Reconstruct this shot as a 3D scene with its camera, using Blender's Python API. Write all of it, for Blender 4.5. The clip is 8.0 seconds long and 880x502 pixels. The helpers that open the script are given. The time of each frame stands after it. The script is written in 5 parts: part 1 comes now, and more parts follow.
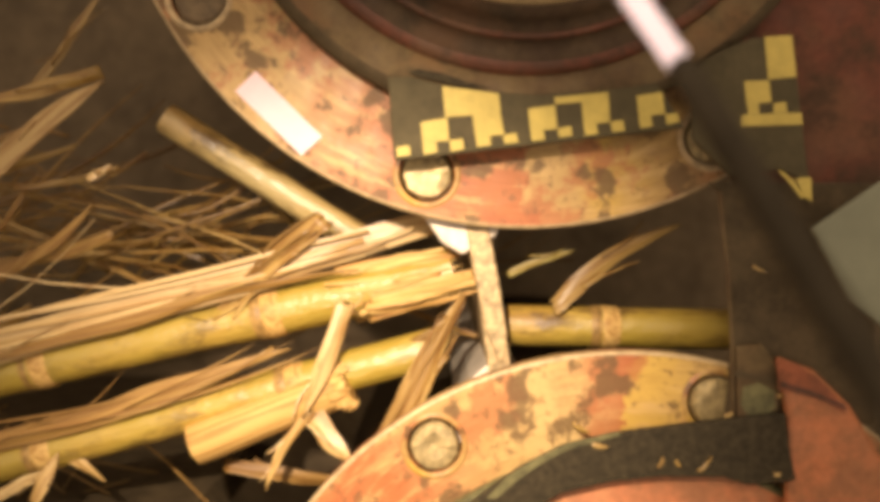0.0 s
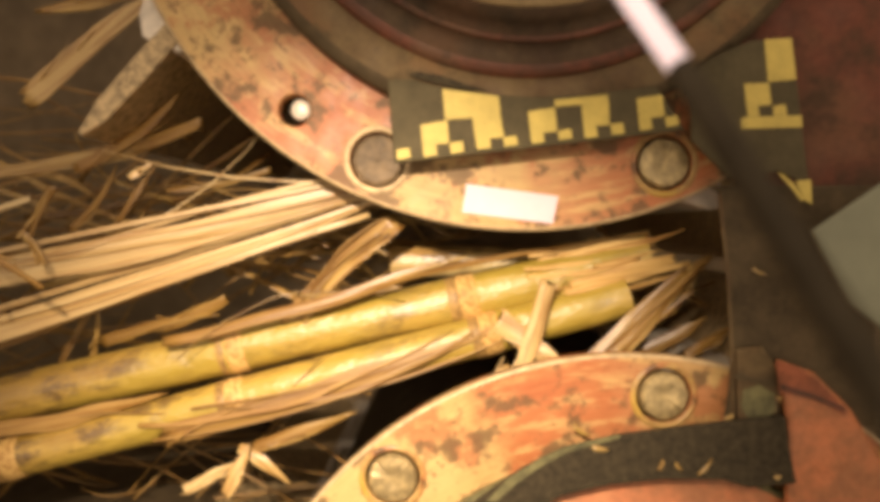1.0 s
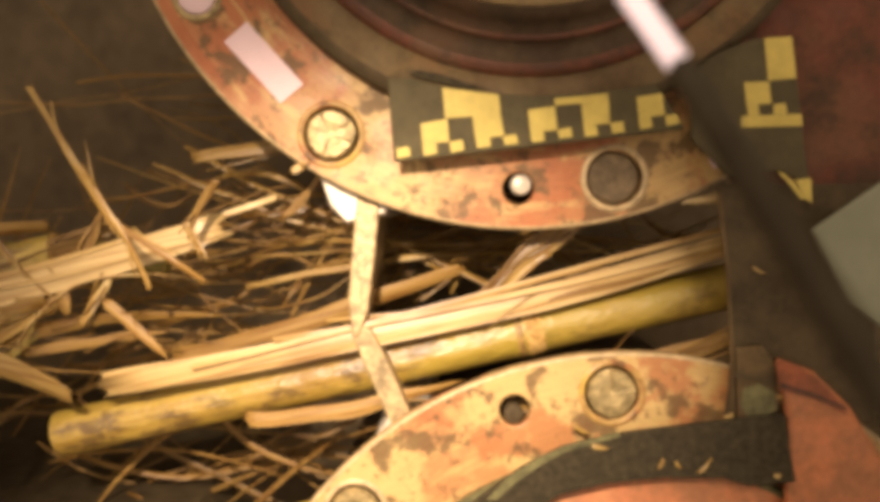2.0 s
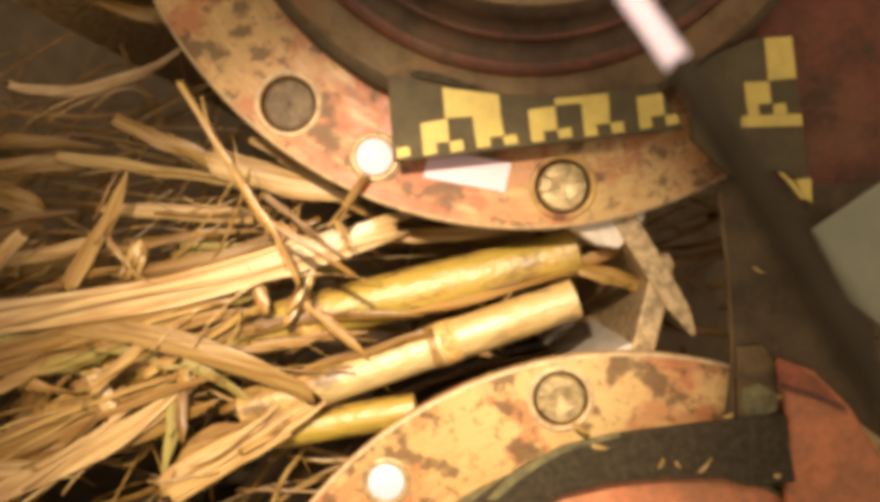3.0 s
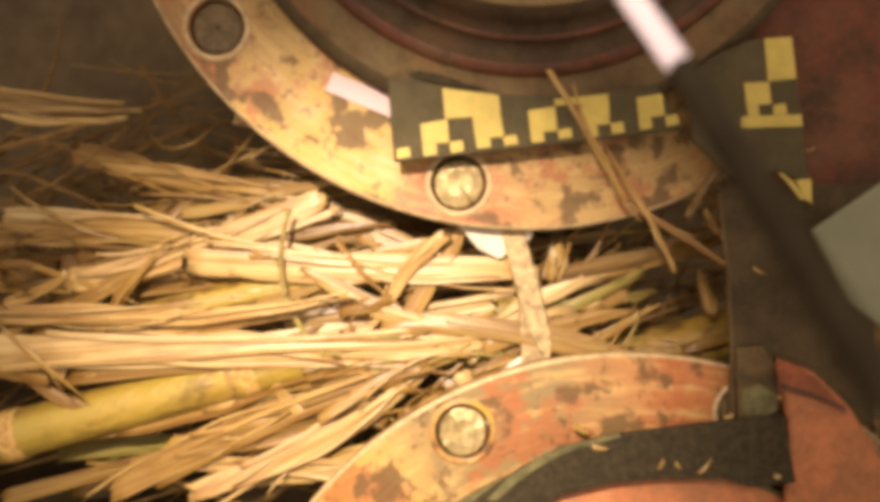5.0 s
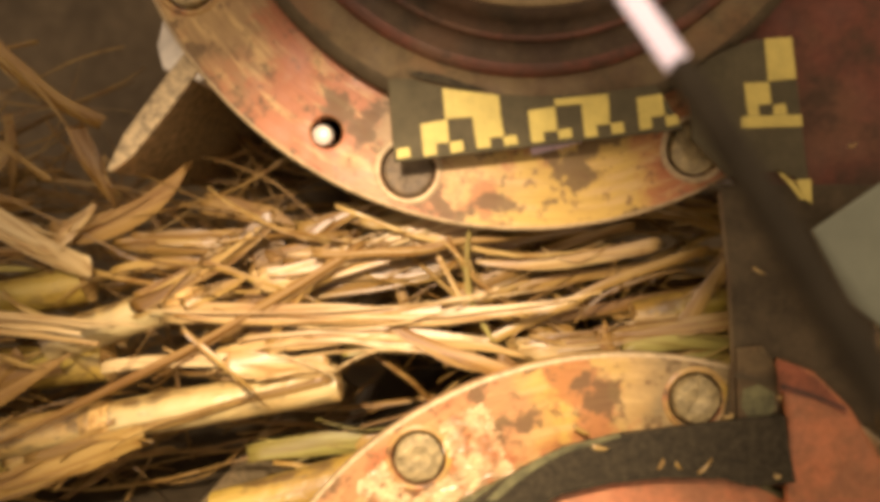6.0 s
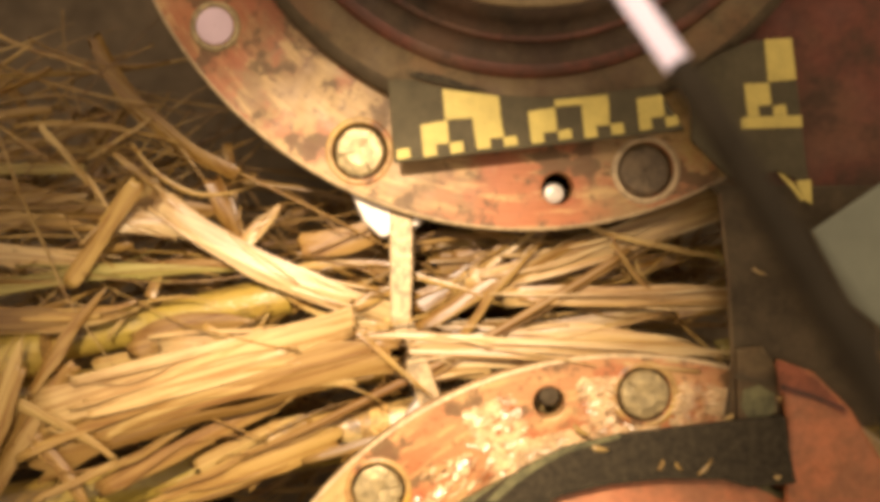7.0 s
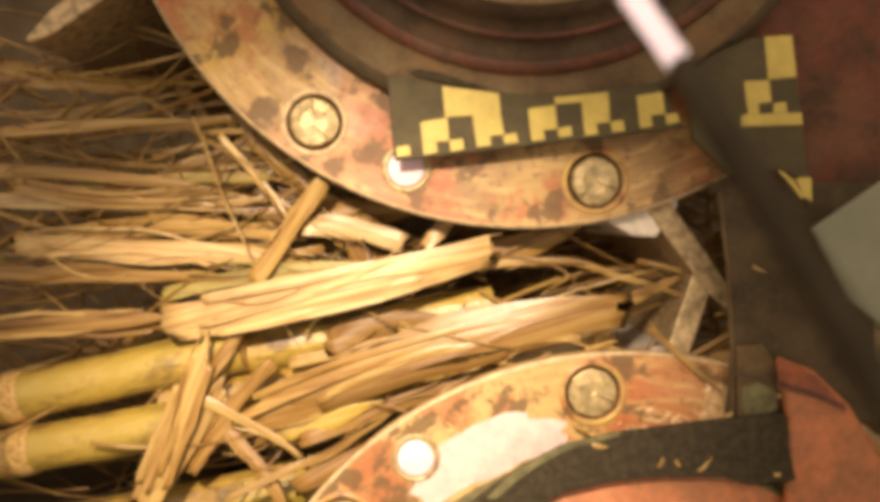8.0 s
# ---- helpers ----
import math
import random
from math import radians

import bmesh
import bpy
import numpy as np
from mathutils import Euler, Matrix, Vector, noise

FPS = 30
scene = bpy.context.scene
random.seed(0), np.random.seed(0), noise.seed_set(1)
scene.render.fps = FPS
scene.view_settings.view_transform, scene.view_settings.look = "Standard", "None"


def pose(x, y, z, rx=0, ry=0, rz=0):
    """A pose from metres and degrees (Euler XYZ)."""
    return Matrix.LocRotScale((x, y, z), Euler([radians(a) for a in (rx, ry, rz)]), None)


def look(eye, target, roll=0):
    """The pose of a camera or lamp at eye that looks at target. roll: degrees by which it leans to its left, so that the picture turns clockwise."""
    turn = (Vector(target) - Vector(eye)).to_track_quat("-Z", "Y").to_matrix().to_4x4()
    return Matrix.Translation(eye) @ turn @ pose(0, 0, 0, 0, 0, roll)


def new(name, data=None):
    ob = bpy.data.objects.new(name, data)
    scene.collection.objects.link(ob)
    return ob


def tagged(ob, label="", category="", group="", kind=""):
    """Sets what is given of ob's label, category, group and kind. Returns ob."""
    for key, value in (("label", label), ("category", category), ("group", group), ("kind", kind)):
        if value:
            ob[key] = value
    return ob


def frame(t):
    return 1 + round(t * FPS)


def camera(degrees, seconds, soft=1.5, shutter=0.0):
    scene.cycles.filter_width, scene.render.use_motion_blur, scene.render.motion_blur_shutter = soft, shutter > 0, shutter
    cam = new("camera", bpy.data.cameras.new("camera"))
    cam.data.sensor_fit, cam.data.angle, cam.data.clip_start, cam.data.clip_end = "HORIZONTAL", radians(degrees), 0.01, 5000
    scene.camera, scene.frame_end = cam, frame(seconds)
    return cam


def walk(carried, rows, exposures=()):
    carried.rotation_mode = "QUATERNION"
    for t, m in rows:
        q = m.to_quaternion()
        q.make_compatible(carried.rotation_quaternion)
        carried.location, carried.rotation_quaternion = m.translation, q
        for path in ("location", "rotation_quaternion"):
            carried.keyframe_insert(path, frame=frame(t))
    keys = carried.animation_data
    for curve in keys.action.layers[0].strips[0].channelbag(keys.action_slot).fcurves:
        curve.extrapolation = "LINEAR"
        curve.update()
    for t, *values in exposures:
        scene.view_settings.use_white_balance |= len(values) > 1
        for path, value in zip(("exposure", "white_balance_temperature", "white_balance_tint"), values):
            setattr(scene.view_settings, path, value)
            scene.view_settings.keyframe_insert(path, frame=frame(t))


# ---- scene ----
# A cane chopper seen along its drum axes: two drums turn against each other and draw cane and leaf straw between them.
cam = camera(57.6, 8.0, soft=5.2)
cam.data.dof.use_dof, cam.data.dof.focus_distance, cam.data.dof.aperture_fstop = True, 0.450, 4.8
CAM_TILT = ((0.0, -2.08), (0.5, -1.95), (1.0, -1.90), (1.5, -1.98), (3.0, -2.00), (3.5, -1.84), (4.0, -1.90), (4.5, -1.96),
            (5.0, -1.96), (6.5, -1.94), (7.0, -1.90), (7.5, -2.00), (8.0, -2.08))
walk(cam, [(t, pose(0, -0.4278, 0, 90 + tilt, 0, 0)) for t, tilt in CAM_TILT])

# ---- light ----
world = bpy.data.worlds.new("world")
scene.world = world
world.use_nodes = True
world.node_tree.nodes["Background"].inputs["Color"].default_value = (1.0, 0.78, 0.58, 1)
world.node_tree.nodes["Background"].inputs["Strength"].default_value = 0.92


def spot(name, eye, target, watts, degrees, size, blend, colour):
    data = bpy.data.lights.new(name, "SPOT")
    data.energy, data.spot_size, data.shadow_soft_size, data.spot_blend, data.color = watts, radians(degrees), size, blend, colour
    ob = new(name, data)
    ob.matrix_world = look(eye, target)
    return ob


spot("work_lamp", (-0.085, -0.53, 0.165), (-0.0480, 0.0300, -0.1190), 31.0, 44, 0.010, 1.0, (1.0, 0.785, 0.580))
scene.view_settings.exposure = 0.0

# ---- materials ----


def material(name, rough=0.6, metal=0.0, spec=0.5):
    m = bpy.data.materials.new(name)
    m.use_nodes = True
    b = m.node_tree.nodes["Principled BSDF"]
    b.inputs["Roughness"].default_value, b.inputs["Metallic"].default_value = rough, metal
    b.inputs["Specular IOR Level"].default_value = spec
    return m, m.node_tree.nodes, m.node_tree.links, b


def noise_node(n, l, coord, scale, detail=5, stretch=(1, 1, 1), rough=0.6):
    mp = n.new("ShaderNodeMapping")
    mp.inputs["Scale"].default_value = stretch
    l.new(coord, mp.inputs["Vector"])
    t = n.new("ShaderNodeTexNoise")
    t.inputs["Scale"].default_value, t.inputs["Detail"].default_value, t.inputs["Roughness"].default_value = scale, detail, rough
    l.new(mp.outputs["Vector"], t.inputs["Vector"])
    return t.outputs["Fac"]


def ramp(n, l, fac, stops):
    r = n.new("ShaderNodeValToRGB")
    e = r.color_ramp.elements
    while len(e) < len(stops):
        e.new(0.5)
    for el, (p, c) in zip(e, stops):
        el.position, el.color = p, (*c, 1) if len(c) == 3 else c
    l.new(fac, r.inputs["Fac"])
    return r.outputs["Color"]


def mixed(n, l, fac, a, b, mode="MIX"):
    m = n.new("ShaderNodeMix")
    m.data_type, m.blend_type = "RGBA", mode
    for sock, v in ((m.inputs[0], fac), (m.inputs[6], a), (m.inputs[7], b)):
        if isinstance(v, (int, float)):
            sock.default_value = v
        elif isinstance(v, tuple):
            sock.default_value = (*v, 1)
        else:
            l.new(v, sock)
    return m.outputs[2]


def bump(n, l, b, height, strength, dist):
    u = n.new("ShaderNodeBump")
    u.inputs["Strength"].default_value, u.inputs["Distance"].default_value = strength, dist
    l.new(height, u.inputs["Height"])
    l.new(u.outputs["Normal"], b.inputs["Normal"])


def warm(c, g=0.88, b=0.64):
    return (c[0], c[1] * g, c[2] * b)


def worn_paint(name, paint, bare, dirt, amount=0.5, dark=0.38, rough=0.45, yellow=None, size=1.0, soft_edge=1.0):
    """Paint over steel: bare patches, dark grease spots and fine scratches."""
    m, n, l, b = material(name, rough)
    paint, bare, dirt, yellow = warm(paint), warm(bare), warm(dirt), warm(yellow) if yellow else None
    co = n.new("ShaderNodeTexCoord").outputs["Object"]
    big = noise_node(n, l, co, 14 / size, 6)
    mid = noise_node(n, l, co, 42 / size, 6, rough=0.64)
    fine = noise_node(n, l, co, 260, 4)
    c = mixed(n, l, ramp(n, l, big, [(amount - 0.06 * soft_edge, (0, 0, 0)), (amount + 0.05 * soft_edge, (1, 1, 1))]), paint, bare)
    c = mixed(n, l, ramp(n, l, noise_node(n, l, co, 27 / size, 7, (1, 1, 1), 0.72), [(0.40, (0.75 * soft_edge,) * 3), (0.56, (0, 0, 0))]), c, tuple(v * 0.5 for v in bare))
    if yellow:
        c = mixed(n, l, ramp(n, l, noise_node(n, l, co, 11, 3, (1, 1, 1.7)), [(0.57, (0, 0, 0)), (0.66, (1, 1, 1))]), c, yellow)
    c = mixed(n, l, ramp(n, l, mid, [(dark - 0.07 * soft_edge, (0.9, 0.9, 0.9)), (dark + 0.05 * soft_edge, (0, 0, 0))]), c, dirt)
    c = mixed(n, l, 0.35, c, ramp(n, l, fine, [(0.3, (0.35, 0.3, 0.25)), (0.7, (1, 1, 1))]), "MULTIPLY")
    l.new(c, b.inputs["Base Color"])
    l.new(ramp(n, l, mid, [(0.3, (rough + 0.2,) * 3), (0.7, (rough - 0.08,) * 3)]), b.inputs["Roughness"])
    bump(n, l, b, mid, 0.35, 0.0012)
    return m


def plain_worn(name, colour, rough=0.6, metal=0.0, vary=0.35, scale=60, depth=0.0006, spec=0.5):
    m, n, l, b = material(name, rough, metal, spec)
    if colour[0] < 0.6:
        colour = warm(colour, 0.93, 0.78)
    co = n.new("ShaderNodeTexCoord").outputs["Object"]
    a = noise_node(n, l, co, scale, 6, rough=0.65)
    g = noise_node(n, l, co, scale * 7, 3)
    lo = tuple(v * (1 - vary) for v in colour)
    hi = tuple(min(1, v * (1 + vary)) for v in colour)
    c = mixed(n, l, 0.3, ramp(n, l, a, [(0.35, lo), (0.65, hi)]), ramp(n, l, g, [(0.3, lo), (0.7, hi)]))
    l.new(c, b.inputs["Base Color"])
    bump(n, l, b, a, 0.4, depth)
    return m


def fibre(name, tones, rough=0.5, streak=1.0, green=None, pale=False, lump=0.0, spec=0.5):
    """Dry leaf or rind: long streaks along the local x axis, a tone for each piece."""
    m, n, l, b = material(name, rough, 0.0, spec)
    tones = [warm(c, 0.89, 0.56) if pale else warm(c) for c in tones]
    co = n.new("ShaderNodeTexCoord").outputs["Object"]
    info = n.new("ShaderNodeObjectInfo").outputs["Random"]
    geo = n.new("ShaderNodeNewGeometry").outputs["Random Per Island"]
    add = n.new("ShaderNodeMath")
    add.operation = "ADD"
    l.new(info, add.inputs[0])
    l.new(geo, add.inputs[1])
    fr = n.new("ShaderNodeMath")
    fr.operation = "FRACT"
    l.new(add.outputs[0], fr.inputs[0])
    k = len(tones) - 1
    tone = ramp(n, l, fr.outputs[0], [(i / k, t) for i, t in enumerate(tones)])
    s1 = noise_node(n, l, co, 420, 4, (0.02, 1, 1), 0.6)
    s2 = noise_node(n, l, co, 34, 3, (0.35, 1, 1), 0.55)
    c = mixed(n, l, 0.9 * streak, tone, ramp(n, l, s1, [(0.36, (0.58, 0.44, 0.29)), (0.54, (1, 1, 1))]), "MULTIPLY")
    c = mixed(n, l, 0.6, c, ramp(n, l, s2, [(0.34, (0.50, 0.37, 0.23)), (0.50, (1, 1, 1))]), "MULTIPLY")
    if green:
        c = mixed(n, l, ramp(n, l, noise_node(n, l, co, 70, 6, (0.45, 1, 1), 0.7), [(0.42, (1, 1, 1)), (0.51, (0, 0, 0))]), c, (0.17, 0.10, 0.03))
        c = mixed(n, l, ramp(n, l, noise_node(n, l, co, 18, 4, (0.4, 1, 1)), [(0.45, (0, 0, 0)), (0.62, (1, 1, 1))]), c, green)
    l.new(c, b.inputs["Base Color"])
    if lump:
        s1 = mixed(n, l, lump, s1, noise_node(n, l, co, 75, 4, (0.6, 1, 1), 0.65))
        bump(n, l, b, s1, 0.8, 0.0035)
        return m
    bump(n, l, b, s1, 0.5, 0.0007)
    return m


def flange_paint(name, side, tones, seed):
    """Worn flange paint: tones by the angle round the drum, brown leaf-shaped stains, scuffs that run round the ring."""
    m, n, l, b = material(name, 0.46, 0.0, 0.42)
    co = n.new("ShaderNodeTexCoord").outputs["Object"]
    moved = n.new("ShaderNodeMapping")
    moved.inputs["Location"].default_value = (seed * 1.7, 0, seed * 0.9)
    l.new(co, moved.inputs["Vector"])
    here = moved.outputs["Vector"]
    wob = n.new("ShaderNodeTexNoise")
    wob.inputs["Scale"].default_value, wob.inputs["Detail"].default_value, wob.inputs["Roughness"].default_value = 30, 6, 0.68
    l.new(here, wob.inputs["Vector"])
    off = n.new("ShaderNodeVectorMath")
    off.operation = "MULTIPLY_ADD"
    l.new(wob.outputs["Color"], off.inputs[0])
    off.inputs[1].default_value, off.inputs[2].default_value = (0.11, 0.11, 0.11), (-0.055, -0.055, -0.055)
    add = n.new("ShaderNodeVectorMath")
    l.new(off.outputs[0], add.inputs[0])
    l.new(co, add.inputs[1])

    def polar(vector):
        sep = n.new("ShaderNodeSeparateXYZ")
        l.new(vector, sep.inputs[0])
        flip = n.new("ShaderNodeMath")
        flip.operation = "MULTIPLY"
        l.new(sep.outputs["Z"], flip.inputs[0])
        flip.inputs[1].default_value = -side
        com = n.new("ShaderNodeCombineXYZ")
        l.new(flip.outputs[0], com.inputs["X"])
        l.new(sep.outputs["X"], com.inputs["Y"])
        g = n.new("ShaderNodeTexGradient")
        g.gradient_type = "RADIAL"
        l.new(com.outputs[0], g.inputs["Vector"])
        size = n.new("ShaderNodeVectorMath")
        size.operation = "LENGTH"
        l.new(com.outputs[0], size.inputs[0])
        return g.outputs["Fac"], size.outputs["Value"]

    around, _ = polar(add.outputs[0])
    c = ramp(n, l, around, [(a / 360, tone) for a, tone in tones])
    turn, reach = polar(co)
    ring = n.new("ShaderNodeCombineXYZ")
    l.new(turn, ring.inputs["X"])
    l.new(reach, ring.inputs["Y"])
    scuff = noise_node(n, l, ring.outputs[0], 1.0, 5, (60, 900, 1), 0.6)
    wide = noise_node(n, l, ring.outputs[0], 1.0, 4, (34, 150, 1), 0.6)
    c = mixed(n, l, ramp(n, l, wide, [(0.50, (0, 0, 0)), (0.62, (0.75,) * 3)]), c, (0.64, 0.420, 0.165))
    c = mixed(n, l, ramp(n, l, noise_node(n, l, here, 20, 6, rough=0.7), [(0.52, (0, 0, 0)), (0.57, (0.7,) * 3)]), c, (0.43, 0.135, 0.050))
    blot = noise_node(n, l, here, 44, 7, rough=0.60)
    c = mixed(n, l, ramp(n, l, blot, [(0.42, (0.85,) * 3), (0.465, (0, 0, 0))]), c, (0.150, 0.088, 0.034))
    c = mixed(n, l, ramp(n, l, noise_node(n, l, here, 120, 5, rough=0.7), [(0.39, (0.7,) * 3), (0.43, (0, 0, 0))]), c, (0.20, 0.105, 0.04))
    c = mixed(n, l, 0.45, c, ramp(n, l, scuff, [(0.32, (0.55, 0.48, 0.40)), (0.55, (1, 1, 1))]), "MULTIPLY")
    l.new(c, b.inputs["Base Color"])
    l.new(ramp(n, l, blot, [(0.35, (0.62,) * 3), (0.6, (0.42,) * 3)]), b.inputs["Roughness"])
    bump(n, l, b, blot, 0.4, 0.0012)
    return m


F_RED, F_PINK, F_TAN, F_PALE = (0.47, 0.165, 0.058), (0.51, 0.250, 0.100), (0.52, 0.335, 0.124), (0.64, 0.440, 0.180)
F_GOLD, F_BROWN, F_GREY = (0.60, 0.385, 0.085), (0.34, 0.200, 0.078), (0.30, 0.215, 0.100)
UPPER_PAINT = flange_paint("worn_upper_flange_paint", -1, [
    (0, F_RED), (20, F_RED), (32, F_PINK), (38, F_TAN), (55, F_TAN), (60, F_PINK), (72, F_RED), (84, F_PINK), (92, F_PALE), (103, F_TAN),
    (116, F_PINK), (124, F_RED), (142, F_RED), (150, F_PINK), (160, F_TAN), (181, F_TAN), (188, F_PINK), (198, F_RED), (205, F_GOLD), (224, F_GOLD),
    (234, F_TAN), (245, F_BROWN), (252, F_RED), (266, F_RED), (274, F_BROWN), (296, F_TAN), (305, F_BROWN), (315, F_RED), (326, F_PINK), (336, F_BROWN), (346, F_GOLD), (354, F_TAN)], 1)
LOWER_PAINT = flange_paint("worn_lower_flange_paint", 1, [
    (0, F_RED), (6, F_PINK), (12, F_PALE), (24, F_TAN), (34, F_PINK), (43, F_RED), (56, F_RED), (62, F_TAN), (72, F_PALE), (96, F_PALE),
    (101, F_PINK), (107, F_PINK), (113, F_PALE), (130, F_PALE), (145, F_TAN), (154, F_PINK), (178, F_RED), (186, F_PINK), (196, F_GREY), (214, F_GREY),
    (222, F_TAN), (233, F_GOLD), (242, F_PINK), (285, F_PINK), (297, F_RED), (304, F_TAN), (330, F_PALE), (337, F_BROWN), (346, F_TAN), (354, F_GOLD)], 4)
RED = worn_paint("worn_red_paint_on_steel", (0.50, 0.175, 0.085), (0.54, 0.38, 0.17), (0.13, 0.08, 0.04), 0.455, 0.445, 0.34, (0.60, 0.44, 0.10), soft_edge=0.5)
HOUSING_RED = worn_paint("dirty_red_housing_paint", (0.19, 0.064, 0.042), (0.15, 0.08, 0.05), (0.06, 0.038, 0.025), 0.52, 0.44, 0.55)
COVER_RED = worn_paint("orange_red_cover_paint", (0.62, 0.240, 0.125), (0.58, 0.29, 0.16), (0.28, 0.11, 0.06), 0.58, 0.36, 0.45)
OLIVE = worn_paint("greasy_olive_grey_casting", (0.165, 0.125, 0.068), (0.19, 0.115, 0.06), (0.085, 0.066, 0.040), 0.56, 0.42, 0.7)
GROOVE = worn_paint("grimy_brown_groove", (0.095, 0.068, 0.044), (0.120, 0.072, 0.045), (0.055, 0.042, 0.030), 0.55, 0.42, 0.75)
# Darker red that paints shade on the upper side housing.
BAND_RED = worn_paint("red_band_shade", (0.42, 0.14, 0.08), (0.36, 0.14, 0.08), (0.16, 0.07, 0.04), 0.56, 0.38, 0.6)
WALL_RED = worn_paint("streaked_red_frame_paint", (0.165, 0.056, 0.036), (0.16, 0.075, 0.045), (0.075, 0.046, 0.030), 0.55, 0.455, 0.75, size=1.3)
GREEN = plain_worn("chipped_green_paint", (0.13, 0.125, 0.06), 0.7, 0, 0.6, 90)
DARK = plain_worn("dark_greasy_steel", (0.088, 0.068, 0.043), 0.75, 0, 0.45, spec=0.2)
# Unlit length of the guard rod, its shade put into the colour.
ROD_SHADE = plain_worn("unlit_rod_tone", (0.046, 0.038, 0.027), 0.85, 0, 0.3, spec=0.15)
BLACK = plain_worn("black_rubber_tape", (0.044, 0.036, 0.022), 0.85, 0, 0.6, 260, 0.0014, 0.3)
TAG_BLACK = plain_worn("faded_black_film", (0.092, 0.080, 0.050), 0.7, 0, 0.28, 45, 0.0003, 0.15)
TAG_YELLOW = plain_worn("yellow_film", (0.56, 0.465, 0.135), 0.5, 0, 0.2, 70, 0.0004, 0.3)
GREY = plain_worn("grey_painted_plate", (0.22, 0.24, 0.19), 0.6, 0, 0.12, 20)
STEEL = plain_worn("scratched_blade_steel", (0.47, 0.37, 0.23), 0.4, 0.2, 0.75, 170, 0.002)
SEAT = plain_worn("scuffed_bolt_seat", (0.56, 0.44, 0.28), 0.5, 0.1, 0.4, 150)
# Brighter copy of the steel, with lamp light put into its colour.
HOLDER = plain_worn("highlit_steel", (0.72, 0.64, 0.52), 0.4, 0.2, 0.25, 90)
BOLT = plain_worn("worn_bolt_steel", (0.42, 0.34, 0.19), 0.36, 0.3, 0.6, 200, 0.0016)
SUNK_BOLT = plain_worn("dark_sunk_bolt_steel", (0.15, 0.11, 0.065), 0.6, 0.1, 0.5, 180, 0.001)
WHITE = plain_worn("white_reflective_film", (0.86, 0.64, 0.68), 0.5, 0, 0.05, 80, 0.0003, 0.25)
# Emission stands in for the highlight on the shiny rod end.
SHINE, _n, _l, _b = material("rod_highlight_glow", 0.3)
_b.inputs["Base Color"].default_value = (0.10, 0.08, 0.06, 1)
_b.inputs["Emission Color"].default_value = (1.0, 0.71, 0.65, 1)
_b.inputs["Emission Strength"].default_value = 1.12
STRAW = fibre("dry_cane_leaf", [(0.375, 0.266, 0.090), (0.469, 0.344, 0.141), (0.273, 0.172, 0.059), (0.532, 0.415, 0.195), (0.203, 0.129, 0.043), (0.344, 0.235, 0.078)], 0.34)
PALE = fibre("pale_leaf_sheath", [(0.609, 0.484, 0.325), (0.569, 0.427, 0.254), (0.641, 0.538, 0.411), (0.538, 0.396, 0.214)], 0.40, pale=True, spec=0.7)
BROWN = fibre("brown_leaf", [(0.28, 0.180, 0.066), (0.40, 0.268, 0.098), (0.22, 0.145, 0.052)])
LEAF_GREEN = fibre("half_green_leaf", [(0.30, 0.30, 0.10), (0.40, 0.34, 0.13)])
CANE = fibre("yellow_green_cane_rind", [(0.502, 0.381, 0.093), (0.558, 0.428, 0.121), (0.465, 0.353, 0.093)], 0.40, 0.6, (0.42, 0.30, 0.045), lump=0.85, spec=0.95)
CANE_PALE = fibre("pale_cane_rind", [(0.64, 0.500, 0.240), (0.60, 0.45, 0.190)], 0.36, 0.6, (0.60, 0.47, 0.21), lump=0.85, spec=1.0)
ROOT = plain_worn("brown_root_band", (0.34, 0.22, 0.08), 0.5, 0, 0.6, 260)
PITH = fibre("torn_cane_pith", [(0.72, 0.55, 0.26), (0.64, 0.46, 0.2)], 0.6)

# ---- mesh helpers ----


def part(name, bm, mat, parent=None, label="", smooth=True):
    me = bpy.data.meshes.new(name)
    bmesh.ops.recalc_face_normals(bm, faces=bm.faces)
    for f in bm.faces:
        f.smooth = smooth
    bm.to_mesh(me)
    bm.free()
    me.materials.append(mat)
    ob = new(name, me)
    if parent is not None:
        ob.parent = parent
    if label:
        ob["label"] = label
    return ob


def bevelled(ob, width, angle=40):
    b = ob.modifiers.new("bevel", "BEVEL")
    b.width, b.segments, b.limit_method, b.angle_limit = width, 2, "ANGLE", radians(angle)
    return ob


def slab(points, y, thick):
    """A plate with the outline points (x, z), its front at y, thick towards the back."""
    bm = bmesh.new()
    f = bm.faces.new([bm.verts.new((x, y, z)) for x, z in points])
    r = bmesh.ops.extrude_face_region(bm, geom=[f])
    bmesh.ops.translate(bm, verts=[v for v in r["geom"] if isinstance(v, bmesh.types.BMVert)], vec=(0, thick, 0))
    return bm


def lathe(profile, steps=128):
    """Turn the profile of (radius, y) about the y axis."""
    bm = bmesh.new()
    rings = []
    for i in range(steps):
        a = 2 * math.pi * i / steps
        rings.append([bm.verts.new((r * math.sin(a), y, r * math.cos(a))) for r, y in profile])
    for i in range(steps):
        p, q = rings[i], rings[(i + 1) % steps]
        for j in range(len(profile) - 1):
            bm.faces.new((p[j], p[j + 1], q[j + 1], q[j]))
    return bm


def circle_edges(bm, x, z, r, n, y=0.0):
    vs = [bm.verts.new((x + r * math.sin(2 * math.pi * i / n), y, z + r * math.cos(2 * math.pi * i / n))) for i in range(n)]
    return [bm.edges.new((vs[i], vs[(i + 1) % n])) for i in range(n)]


